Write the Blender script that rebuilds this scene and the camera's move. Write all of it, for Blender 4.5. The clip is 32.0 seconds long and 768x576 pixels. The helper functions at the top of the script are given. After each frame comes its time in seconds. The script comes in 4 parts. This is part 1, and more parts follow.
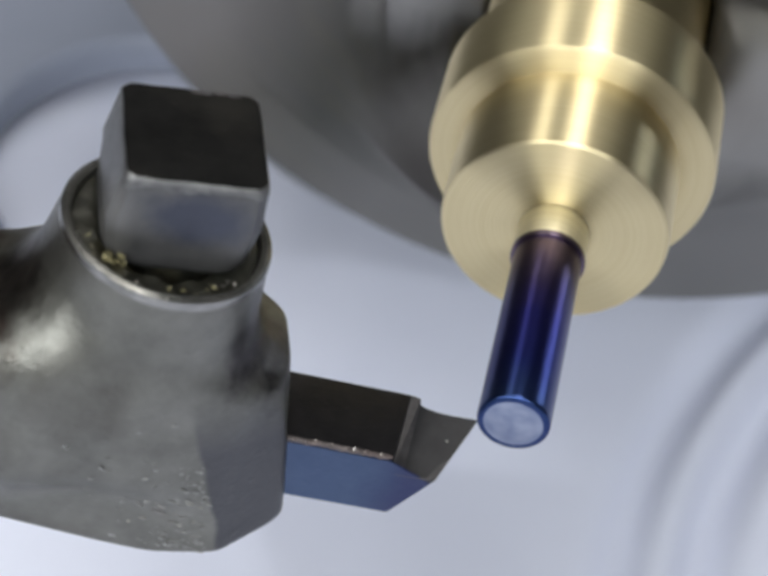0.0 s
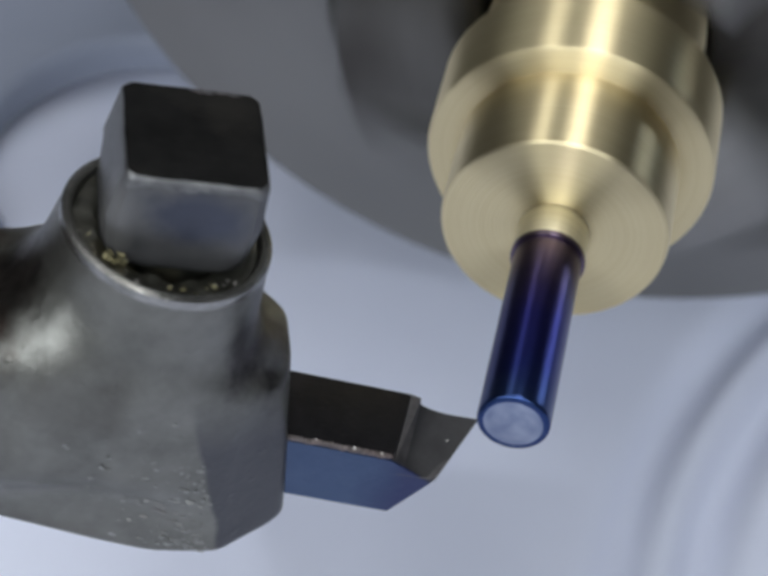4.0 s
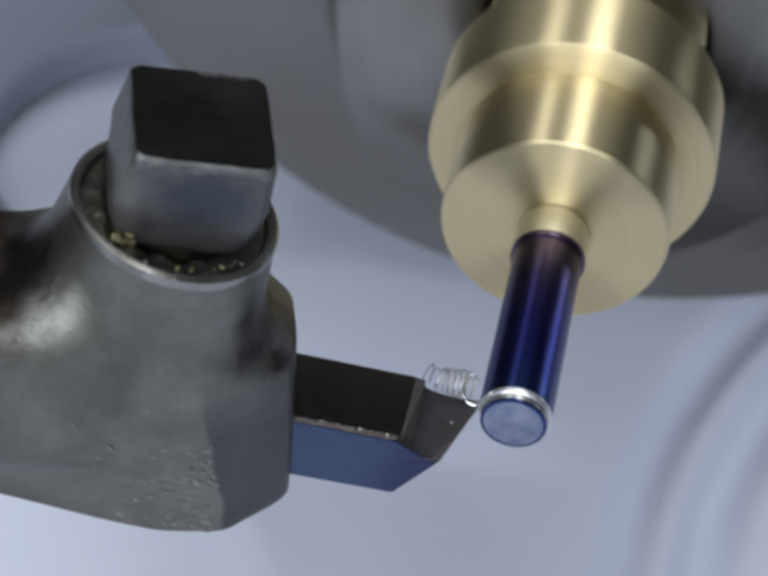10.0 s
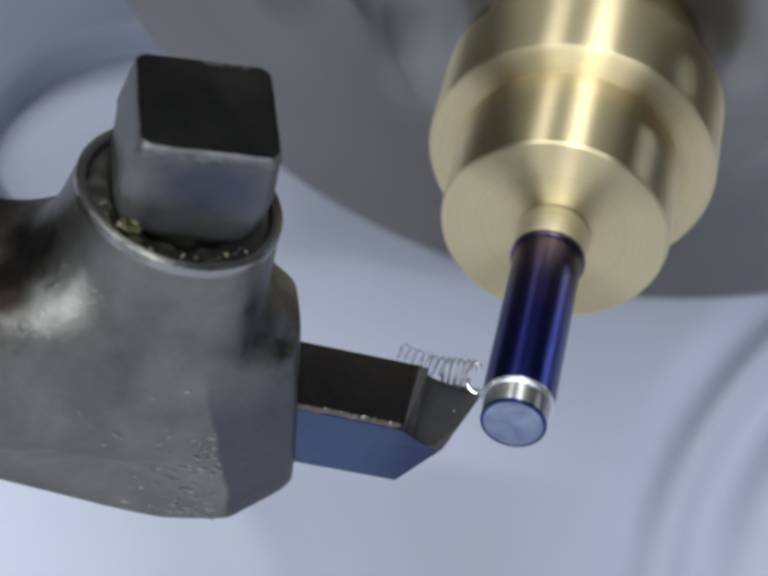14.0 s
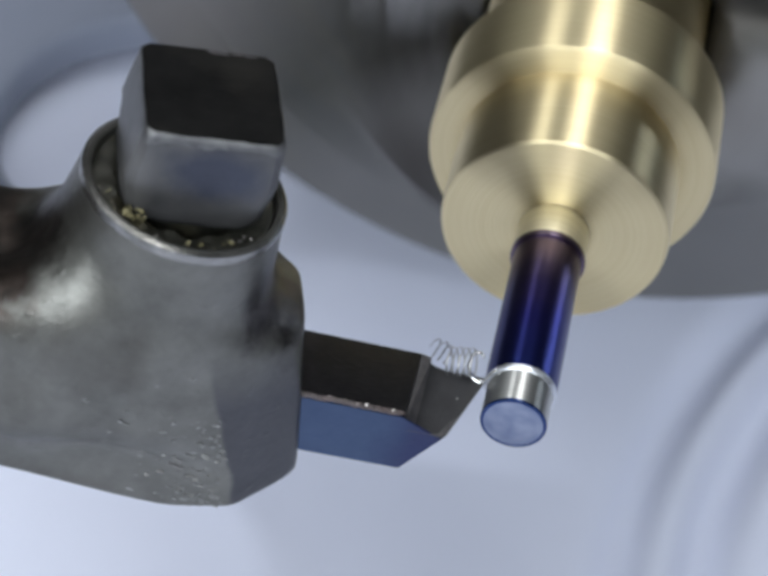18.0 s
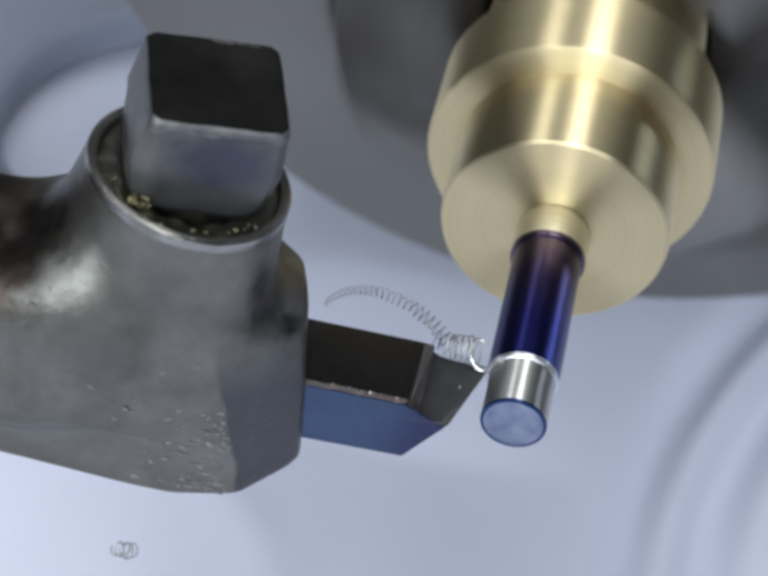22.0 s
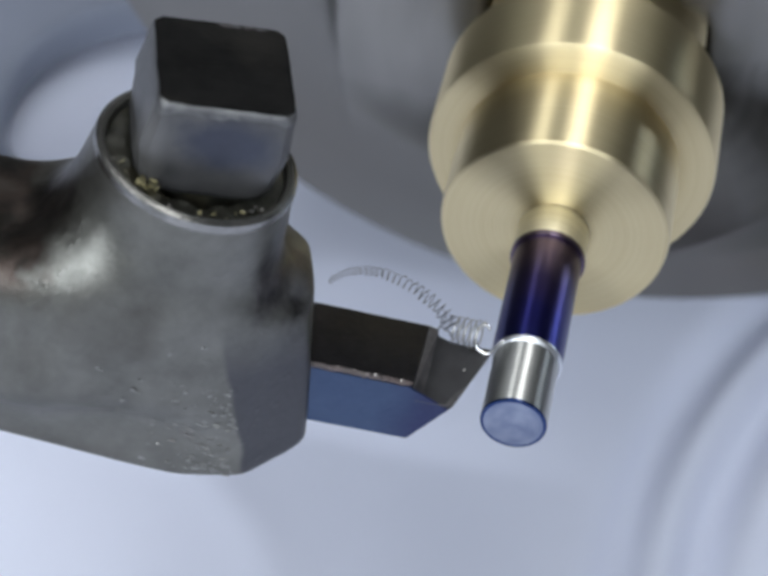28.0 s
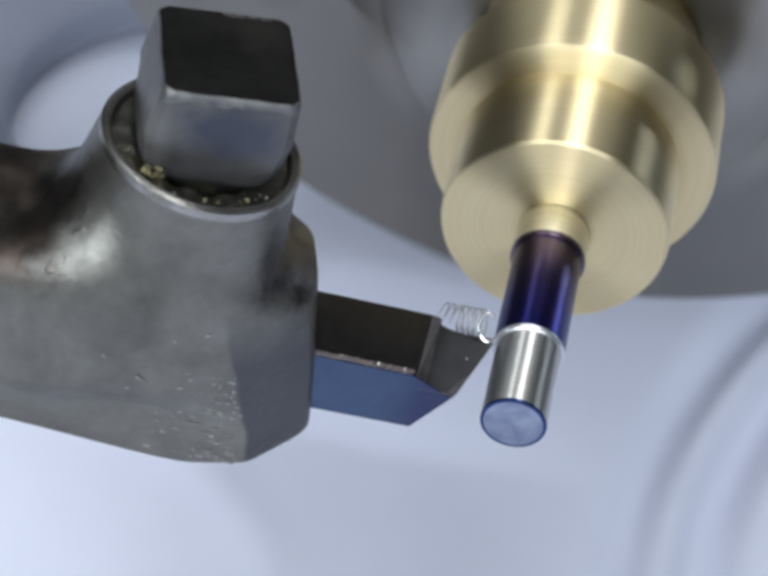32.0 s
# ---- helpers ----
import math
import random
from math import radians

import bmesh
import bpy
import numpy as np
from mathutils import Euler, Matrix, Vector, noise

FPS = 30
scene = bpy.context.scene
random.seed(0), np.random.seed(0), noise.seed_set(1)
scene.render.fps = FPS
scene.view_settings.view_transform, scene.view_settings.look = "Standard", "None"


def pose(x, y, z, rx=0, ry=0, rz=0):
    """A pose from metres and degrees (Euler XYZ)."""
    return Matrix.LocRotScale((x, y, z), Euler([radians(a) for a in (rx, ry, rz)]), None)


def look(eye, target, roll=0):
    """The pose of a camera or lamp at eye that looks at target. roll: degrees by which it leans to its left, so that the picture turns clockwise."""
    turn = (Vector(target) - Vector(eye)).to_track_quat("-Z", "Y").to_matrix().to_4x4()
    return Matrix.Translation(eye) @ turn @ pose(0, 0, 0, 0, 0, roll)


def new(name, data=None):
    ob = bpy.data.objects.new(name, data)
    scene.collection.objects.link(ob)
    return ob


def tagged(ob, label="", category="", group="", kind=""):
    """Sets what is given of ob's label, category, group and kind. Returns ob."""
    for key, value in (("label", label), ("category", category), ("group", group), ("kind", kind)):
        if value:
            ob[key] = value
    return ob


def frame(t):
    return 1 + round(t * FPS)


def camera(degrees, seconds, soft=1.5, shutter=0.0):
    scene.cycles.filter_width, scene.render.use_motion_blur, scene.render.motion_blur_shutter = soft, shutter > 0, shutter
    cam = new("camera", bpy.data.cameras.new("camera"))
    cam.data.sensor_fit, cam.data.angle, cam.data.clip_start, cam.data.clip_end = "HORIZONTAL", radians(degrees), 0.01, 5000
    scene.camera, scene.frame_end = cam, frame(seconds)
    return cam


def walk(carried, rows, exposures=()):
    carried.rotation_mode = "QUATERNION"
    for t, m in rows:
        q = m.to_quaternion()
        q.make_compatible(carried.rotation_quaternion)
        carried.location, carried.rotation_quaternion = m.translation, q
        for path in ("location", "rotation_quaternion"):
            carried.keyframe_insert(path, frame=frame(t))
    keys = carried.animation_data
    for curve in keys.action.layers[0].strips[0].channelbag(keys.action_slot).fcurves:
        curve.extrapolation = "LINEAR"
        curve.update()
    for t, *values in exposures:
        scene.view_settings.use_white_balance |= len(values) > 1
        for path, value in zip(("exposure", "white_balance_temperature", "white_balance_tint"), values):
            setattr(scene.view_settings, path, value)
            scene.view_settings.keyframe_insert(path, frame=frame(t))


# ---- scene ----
# ---------------------------------------------------------------- camera
MM = 0.001
AXIS_Z = 0.075                       # height of the lathe axis over the sheet, metres


def W(x, y, z):
    """Millimetres from the free end of the pin (y runs along the lathe axis) to world metres."""
    return Vector((x * MM, y * MM, z * MM + AXIS_Z))


cam = camera(20.78, 32.0, soft=3.8, shutter=0.25)
EYE = W(2.48, -103.01, 108.33)
WAY = Vector((-0.0892, 0.7228, -0.6853))
CAM_POSE = look(EYE, EYE + WAY, 6.126)
EXPOSURES = [(0, -0.07, 6950, 10), (0.4, -0.24, 6640, 10), (1, -0.42, 6590, 10), (2, -0.28, 6600, 10), (3, -0.42, 6590, 10),
             (6, -0.34, 6520, 10), (7, -0.43, 6520, 10), (8, -0.34, 6510, 10), (9, -0.37, 6500, 10), (10, -0.53, 6500, 10),
             (11, -0.48, 6500, 10), (12, -0.23, 6500, 10), (13, -0.25, 6460, 10), (14, -0.38, 6460, 10), (17, -0.23, 6460, 10),
             (18, -0.23, 6460, 10), (19, -0.23, 6460, 10), (20, -0.15, 6460, 10), (21, -0.27, 6460, 10), (22, -0.23, 6460, 10),
             (23, -0.17, 6460, 10), (24, -0.15, 6460, 10), (25, -0.2, 6460, 10), (28, -0.25, 6460, 10), (29, -0.13, 6460, 10),
             (30, -0.12, 6460, 10), (31, -0.06, 6460, 10), (32, -0.12, 6460, 10)]
walk(cam, [(0, CAM_POSE), (32, CAM_POSE)], EXPOSURES)
cam.data.dof.use_dof = True
cam.data.dof.focus_distance = 0.146
cam.data.dof.aperture_fstop = 58.0

# ---------------------------------------------------------------- world and lights
world = bpy.data.worlds.new("workshop_world")
scene.world = world
world.use_nodes = True
world.node_tree.nodes["Background"].inputs[0].default_value = (0.55, 0.62, 0.75, 1)
world.node_tree.nodes["Background"].inputs[1].default_value = 0.25
scene.view_settings.exposure = 0.0


def area_lamp(name, m, sx, sy, watts, colour):
    lamp = bpy.data.lights.new(name, "AREA")
    lamp.shape, lamp.size, lamp.size_y = "RECTANGLE", sx, sy
    lamp.energy, lamp.color = watts, colour
    ob = new(name, lamp)
    ob.matrix_world = m
    return ob


# two long tubes over the lathe, along its axis, and unseen fill lamps added behind and before it
area_lamp("bench_lamp_tube", pose(-0.27, 0.10, 0.62, 0, -12, 0), 0.11, 1.25, 1.25, (0.96, 0.98, 1.0))
area_lamp("bench_lamp_tube", pose(0.035, -0.45, 0.62, 0, 4, 0), 0.13, 1.6, 4.0, (0.96, 0.98, 1.0))
# narrow blue lamp, placed to draw a stripe along the pin's right edge
area_lamp("blue_stripe_light", look((0.68, 0.70, 0.22), (0.0, 0.02, 0.06)), 0.018, 0.45, 0.25, (0.50, 0.72, 1.0))
# added soft fills for the sheet, the chuck and the front faces
area_lamp("back_fill_light", look((0.55, 0.95, 0.30), (0.06, 0.06, -0.02)), 0.8, 0.22, 2.6, (0.82, 0.90, 1.0))
area_lamp("front_fill_light", look((-0.18, -1.0, 0.62), (0.0, 0.05, 0.0)), 1.5, 0.6, 18.8, (0.86, 0.93, 1.0))


# ---------------------------------------------------------------- materials
def mat(name):
    m = bpy.data.materials.new(name)
    m.use_nodes = True
    nt = m.node_tree
    return m, nt, nt.nodes["Principled BSDF"]


def node(nt, kind, **values):
    n = nt.nodes.new(kind)
    for key, value in values.items():
        n.inputs[key].default_value = value
    return n


def ramp(nt, source, stops):
    r = nt.nodes.new("ShaderNodeValToRGB")
    els = r.color_ramp.elements
    while len(els) < len(stops):
        els.new(0.5)
    for el, (pos, col) in zip(els, stops):
        el.position, el.color = pos, (*col, 1)
    nt.links.new(source, r.inputs[0])
    return r


def bump(nt, bsdf, source, strength, distance):
    b = node(nt, "ShaderNodeBump", Strength=strength, Distance=distance)
    nt.links.new(source, b.inputs["Height"])
    nt.links.new(b.outputs[0], bsdf.inputs["Normal"])
    return b


def coords(nt, which="Object", scale=(1, 1, 1)):
    c = nt.nodes.new("ShaderNodeTexCoord")
    m = nt.nodes.new("ShaderNodeMapping")
    m.inputs["Scale"].default_value = scale
    nt.links.new(c.outputs[which], m.inputs[0])
    return m.outputs[0]


def turned_metal(name, dark, light, rough, aniso, groove=2600.0, relief=0.25, spread=900.0):
    """Lathe-turned metal: fine rings round the object's y axis, with a radial tangent."""
    m, nt, b = mat(name)
    c = nt.nodes.new("ShaderNodeTexCoord")
    sep = nt.nodes.new("ShaderNodeSeparateXYZ")
    nt.links.new(c.outputs["Object"], sep.inputs[0])
    rad = nt.nodes.new("ShaderNodeVectorMath")
    rad.operation = "LENGTH"
    flat = nt.nodes.new("ShaderNodeCombineXYZ")
    nt.links.new(sep.outputs[0], flat.inputs[0])
    nt.links.new(sep.outputs[2], flat.inputs[2])
    nt.links.new(flat.outputs[0], rad.inputs[0])
    ring = nt.nodes.new("ShaderNodeCombineXYZ")
    nt.links.new(rad.outputs["Value"], ring.inputs[0])
    nt.links.new(sep.outputs[1], ring.inputs[1])
    n1 = node(nt, "ShaderNodeTexNoise", Scale=groove, Detail=3.0)
    nt.links.new(ring.outputs[0], n1.inputs["Vector"])
    n2 = node(nt, "ShaderNodeTexNoise", Scale=spread, Detail=4.0)
    nt.links.new(c.outputs["Object"], n2.inputs["Vector"])
    mix = node(nt, "ShaderNodeMath")
    mix.operation = "ADD"
    half = node(nt, "ShaderNodeMath")
    half.operation, half.inputs[1].default_value = "MULTIPLY", 0.35
    nt.links.new(n2.outputs[0], half.inputs[0])
    nt.links.new(n1.outputs[0], mix.inputs[0])
    nt.links.new(half.outputs[0], mix.inputs[1])
    r = ramp(nt, mix.outputs[0], [(0.35, dark), (0.95, light)])
    nt.links.new(r.outputs[0], b.inputs["Base Color"])
    b.inputs["Metallic"].default_value = 1.0
    b.inputs["Roughness"].default_value = rough
    b.inputs["Anisotropic"].default_value = aniso
    b.inputs["Anisotropic Rotation"].default_value = 0.25
    tan = nt.nodes.new("ShaderNodeTangent")
    tan.direction_type, tan.axis = "RADIAL", "Y"
    nt.links.new(tan.outputs[0], b.inputs["Tangent"])
    bump(nt, b, n1.outputs[0], relief, 0.00003)
    return m


BRASS = turned_metal("turned_brass", (0.61, 0.507, 0.295), (0.675, 0.58, 0.36), 0.40, 0.97, 3600.0, 0.12)
STEEL_TURNED = turned_metal("fresh_turned_steel", (0.42, 0.42, 0.40), (0.54, 0.54, 0.52), 0.40, 0.95, 4200.0, 0.12)
CHIP = turned_metal("bright_chip_steel", (0.72, 0.72, 0.72), (0.95, 0.95, 0.94), 0.22, 0.0, 3000.0, 0.2)
CHIP.node_tree.nodes["Principled BSDF"].inputs["Metallic"].default_value = 0.85
RING = turned_metal("bright_cut_steel", (0.70, 0.72, 0.77), (0.86, 0.88, 0.92), 0.38, 0.0, 3000.0, 0.2)
COIL = turned_metal("dull_chip_steel", (0.36, 0.36, 0.365), (0.52, 0.52, 0.52), 0.45, 0.0, 3000.0, 0.2)
# rougher copy of the brass, the boss's lit look put into a paler colour
BRASS_LIT = turned_metal("pale_lit_brass", (0.58, 0.53, 0.37), (0.74, 0.69, 0.52), 0.55, 0.2, 3600.0, 0.2)


def blued_steel(name, whole):
    """Heat-blued steel: brown violet by the brass, deep blue further out."""
    m, nt, b = mat(name)
    g = nt.nodes.new("ShaderNodeNewGeometry")
    sep = nt.nodes.new("ShaderNodeSeparateXYZ")
    nt.links.new(g.outputs["Position"], sep.inputs[0])
    mp = node(nt, "ShaderNodeMapRange")
    mp.inputs[1].default_value, mp.inputs[2].default_value = 0.0, 0.018
    nt.links.new(sep.outputs[1], mp.inputs[0])
    no = node(nt, "ShaderNodeTexNoise", Scale=420.0 if whole else 800.0, Detail=4.0)
    nt.links.new(coords(nt), no.inputs["Vector"])
    add = node(nt, "ShaderNodeMath")
    add.operation = "MULTIPLY_ADD"
    add.inputs[1].default_value, add.inputs[2].default_value = 0.22, -0.11
    nt.links.new(no.outputs[0], add.inputs[0])
    tot = node(nt, "ShaderNodeMath")
    nt.links.new(mp.outputs[0], tot.inputs[0])
    nt.links.new(add.outputs[0], tot.inputs[1])
    if whole:
        stops = [(0.0, (0.032, 0.058, 0.16)), (0.2, (0.018, 0.026, 0.14)), (0.5, (0.020, 0.020, 0.13)), (0.72, (0.044, 0.034, 0.105)), (1.0, (0.13, 0.10, 0.14))]
    else:
        stops = [(0.35, (0.17, 0.20, 0.295)), (0.66, (0.29, 0.325, 0.415))]
    r = ramp(nt, tot.outputs[0] if whole else no.outputs[0], stops)
    nt.links.new(r.outputs[0], b.inputs["Base Color"])
    b.inputs["Metallic"].default_value = 1.0
    b.inputs["Roughness"].default_value = 0.29
    bump(nt, b, no.outputs[0], 0.15, 0.00003)
    return m


BLUED = blued_steel("heat_blued_steel", True)
BLUED_LIGHT = blued_steel("pale_blued_steel", False)


def oxide_steel(name, dark, light, rust, rough, metal, scale=260.0, relief=0.35, pits=0.6):
    m, nt, b = mat(name)
    co = coords(nt)
    n1 = node(nt, "ShaderNodeTexNoise", Scale=scale, Detail=8.0, Roughness=0.65)
    n2 = node(nt, "ShaderNodeTexNoise", Scale=scale * 6, Detail=5.0, Roughness=0.7)
    n3 = node(nt, "ShaderNodeTexNoise", Scale=scale * 0.35, Detail=6.0)
    for n in (n1, n2, n3):
        nt.links.new(co, n.inputs["Vector"])
    r = ramp(nt, n1.outputs[0], [(0.3, dark), (0.7, light)])
    rr = ramp(nt, n3.outputs[0], [(0.55, (0, 0, 0)), (0.72, (1, 1, 1))])
    mx = nt.nodes.new("ShaderNodeMix")
    mx.data_type = "RGBA"
    nt.links.new(rr.outputs[0], mx.inputs[0])
    nt.links.new(r.outputs[0], mx.inputs[6])
    mx.inputs[7].default_value = (*rust, 1)
    nt.links.new(mx.outputs[2], b.inputs["Base Color"])
    b.inputs["Metallic"].default_value = metal
    ro = node(nt, "ShaderNodeMapRange")
    ro.inputs[3].default_value, ro.inputs[4].default_value = rough - 0.08, rough + 0.1
    nt.links.new(n2.outputs[0], ro.inputs[0])
    nt.links.new(ro.outputs[0], b.inputs["Roughness"])
    pit = node(nt, "ShaderNodeTexNoise", Scale=scale * 5.5, Detail=2.0)
    nt.links.new(co, pit.inputs["Vector"])
    pr = ramp(nt, pit.outputs[0], [(0.63, (0, 0, 0)), (0.74, (1, 1, 1))])
    both = node(nt, "ShaderNodeMath")
    both.operation, both.inputs[1].default_value = "MULTIPLY_ADD", pits
    nt.links.new(pr.outputs[0], both.inputs[0])
    nt.links.new(n2.outputs[0], both.inputs[2])
    bump(nt, b, both.outputs[0], relief, 0.00012)
    return m


FORGED = oxide_steel("forged_grey_steel", (0.113, 0.112, 0.101), (0.206, 0.204, 0.185), (0.09, 0.084, 0.074), 0.36, 0.85, 200.0, 0.5, 0.45)


def stain_neck(m):
    """An oily brown stain with a ragged edge where the shank meets the screw boss."""
    nt = m.node_tree
    b = nt.nodes["Principled BSDF"]
    c = nt.nodes.new("ShaderNodeTexCoord")
    sep = nt.nodes.new("ShaderNodeSeparateXYZ")
    nt.links.new(c.outputs["Object"], sep.inputs[0])
    no = node(nt, "ShaderNodeTexNoise", Scale=330.0, Detail=5.0)
    nt.links.new(c.outputs["Object"], no.inputs["Vector"])
    terms = []
    for k, (lo, hi) in ((0, (-0.0325, -0.0375)), (2, (0.0025, 0.0065))):
        mr = node(nt, "ShaderNodeMapRange")
        mr.inputs[1].default_value, mr.inputs[2].default_value = lo, hi
        nt.links.new(sep.outputs[k], mr.inputs[0])
        terms.append(mr.outputs[0])
    mul = node(nt, "ShaderNodeMath")
    mul.operation = "MULTIPLY"
    nt.links.new(terms[0], mul.inputs[0])
    nt.links.new(terms[1], mul.inputs[1])
    add = node(nt, "ShaderNodeMath")
    add.operation, add.inputs[1].default_value = "MULTIPLY_ADD", 0.9
    nt.links.new(no.outputs[0], add.inputs[0])
    nt.links.new(mul.outputs[0], add.inputs[2])
    r = ramp(nt, add.outputs[0], [(0.68, (0, 0, 0)), (0.98, (1, 1, 1))])
    old = b.inputs["Base Color"].links[0].from_socket
    mx = nt.nodes.new("ShaderNodeMix")
    mx.data_type = "RGBA"
    nt.links.new(r.outputs[0], mx.inputs[0])
    nt.links.new(old, mx.inputs[6])
    dirt = ramp(nt, no.outputs[0], [(0.38, (0.016, 0.014, 0.012)), (0.55, (0.050, 0.038, 0.032)), (0.68, (0.08, 0.068, 0.06))])
    nt.links.new(dirt.outputs[0], mx.inputs[7])
    # the end facet is darker than the forged skin, fading out upwards
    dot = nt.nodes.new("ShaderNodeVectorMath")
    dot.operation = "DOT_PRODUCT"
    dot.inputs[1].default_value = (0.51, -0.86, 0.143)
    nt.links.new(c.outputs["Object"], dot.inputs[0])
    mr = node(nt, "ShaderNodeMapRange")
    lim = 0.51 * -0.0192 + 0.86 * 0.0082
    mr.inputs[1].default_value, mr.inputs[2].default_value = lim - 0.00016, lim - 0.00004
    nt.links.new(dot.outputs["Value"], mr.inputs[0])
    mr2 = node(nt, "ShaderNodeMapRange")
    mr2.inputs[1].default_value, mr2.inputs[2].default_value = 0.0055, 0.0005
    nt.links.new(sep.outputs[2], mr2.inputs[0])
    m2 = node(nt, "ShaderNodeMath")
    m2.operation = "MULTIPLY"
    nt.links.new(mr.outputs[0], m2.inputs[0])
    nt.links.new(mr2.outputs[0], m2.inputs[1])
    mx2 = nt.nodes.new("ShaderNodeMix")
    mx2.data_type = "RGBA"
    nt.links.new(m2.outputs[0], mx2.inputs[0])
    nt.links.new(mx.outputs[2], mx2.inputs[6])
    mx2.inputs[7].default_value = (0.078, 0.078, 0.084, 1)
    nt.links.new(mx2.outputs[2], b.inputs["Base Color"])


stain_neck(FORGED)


def blot(m, centre, radii, shades, scale=420.0, amount=1.0):
    """A ragged patch of colour with a shape of its own on the skin, about centre (millimetres in the thing's space).
    """
    nt = m.node_tree
    b = nt.nodes["Principled BSDF"]
    c = nt.nodes.new("ShaderNodeTexCoord")
    mp = nt.nodes.new("ShaderNodeMapping")
    mp.vector_type = "TEXTURE"
    mp.inputs["Location"].default_value = [v * MM for v in centre]
    mp.inputs["Scale"].default_value = [v * MM for v in radii]
    nt.links.new(c.outputs["Object"], mp.inputs[0])
    away = nt.nodes.new("ShaderNodeVectorMath")
    away.operation = "LENGTH"
    nt.links.new(mp.outputs[0], away.inputs[0])
    no = node(nt, "ShaderNodeTexNoise", Scale=scale, Detail=6.0, Roughness=0.65)
    nt.links.new(c.outputs["Object"], no.inputs["Vector"])
    add = node(nt, "ShaderNodeMath")
    add.operation, add.inputs[1].default_value = "MULTIPLY_ADD", 1.5
    nt.links.new(no.outputs[0], add.inputs[0])
    nt.links.new(away.outputs["Value"], add.inputs[2])
    mr = node(nt, "ShaderNodeMapRange")
    mr.inputs[1].default_value, mr.inputs[2].default_value = 1.85, 1.25
    mr.inputs[4].default_value = amount
    nt.links.new(add.outputs[0], mr.inputs[0])
    old = b.inputs["Base Color"].links[0].from_socket
    mx = nt.nodes.new("ShaderNodeMix")
    mx.data_type = "RGBA"
    nt.links.new(mr.outputs[0], mx.inputs[0])
    nt.links.new(old, mx.inputs[6])
    col = ramp(nt, no.outputs[0], [(0.35, shades[0]), (0.65, shades[1])])
    nt.links.new(col.outputs[0], mx.inputs[7])
    nt.links.new(mx.outputs[2], b.inputs["Base Color"])


# oily streaks under the boss beside the bit, darkened for the chuck's reflection too, and down the far corner
blot(FORGED, (-17.6, -2.6, 6.8), (3.3, 4.4, 5.4), ((0.020, 0.018, 0.020), (0.075, 0.068, 0.07)), 420.0, 0.92)
blot(FORGED, (-19.6, -5.4, 8.6), (2.4, 3.2, 5.5), ((0.026, 0.023, 0.026), (0.085, 0.078, 0.08)), 420.0, 0.85)
blot(FORGED, (-34.5, -3.0, 8.0), (2.6, 4.5, 4.0), ((0.014, 0.012, 0.011), (0.058, 0.050, 0.045)), 380.0, 0.9)
FORGED_BRIGHT = oxide_steel("rubbed_forged_steel", (0.15, 0.15, 0.14), (0.31, 0.31, 0.295), (0.2, 0.19, 0.18), 0.42, 0.7, 500.0, 0.4)
HEAD = oxide_steel("worn_screw_steel", (0.068, 0.068, 0.071), (0.12, 0.12, 0.122), (0.135, 0.133, 0.13), 0.40, 0.6, 300.0)
blot(HEAD, (-25.4, -5.8, 17.6), (3.8, 2.0, 2.1), ((0.040, 0.045, 0.066), (0.055, 0.062, 0.088)), 240.0, 0.9)
blot(HEAD, (-30.6, -5.0, 16.0), (1.3, 2.0, 3.6), ((0.15, 0.148, 0.145), (0.21, 0.205, 0.20)), 300.0, 0.8)
OILY_SHADED = oxide_steel("oily_shaded_steel", (0.016, 0.0165, 0.013), (0.052, 0.051, 0.040), (0.085, 0.076, 0.046), 0.32, 0.4, 700.0, 0.6)
WORN = oxide_steel("worn_pale_steel", (0.09, 0.09, 0.095), (0.22, 0.22, 0.218), (0.13, 0.125, 0.12), 0.44, 0.9, 700.0, 0.5)
OXIDE = oxide_steel("black_oxide", (0.005, 0.005, 0.005), (0.0115, 0.0112, 0.011), (0.017, 0.016, 0.0145), 0.5, 0.0, 420.0)
OXIDE.node_tree.nodes["Principled BSDF"].inputs["Specular IOR Level"].default_value = 0.04
BITDARK = oxide_steel("dark_tool_steel", (0.005, 0.0047, 0.0055), (0.0115, 0.0105, 0.0115), (0.02, 0.018, 0.02), 0.4, 0.15, 500.0)
BITDARK.node_tree.nodes["Principled BSDF"].inputs["Specular IOR Level"].default_value = 0.1
NOSE = oxide_steel("ground_tool_steel", (0.014, 0.014, 0.016), (0.028, 0.028, 0.031), (0.024, 0.022, 0.022), 0.48, 0.3, 600.0)
BITBLUE = oxide_steel("blued_tool_flank", (0.026, 0.048, 0.105), (0.045, 0.072, 0.14), (0.06, 0.075, 0.12), 0.38, 0.5, 300.0)


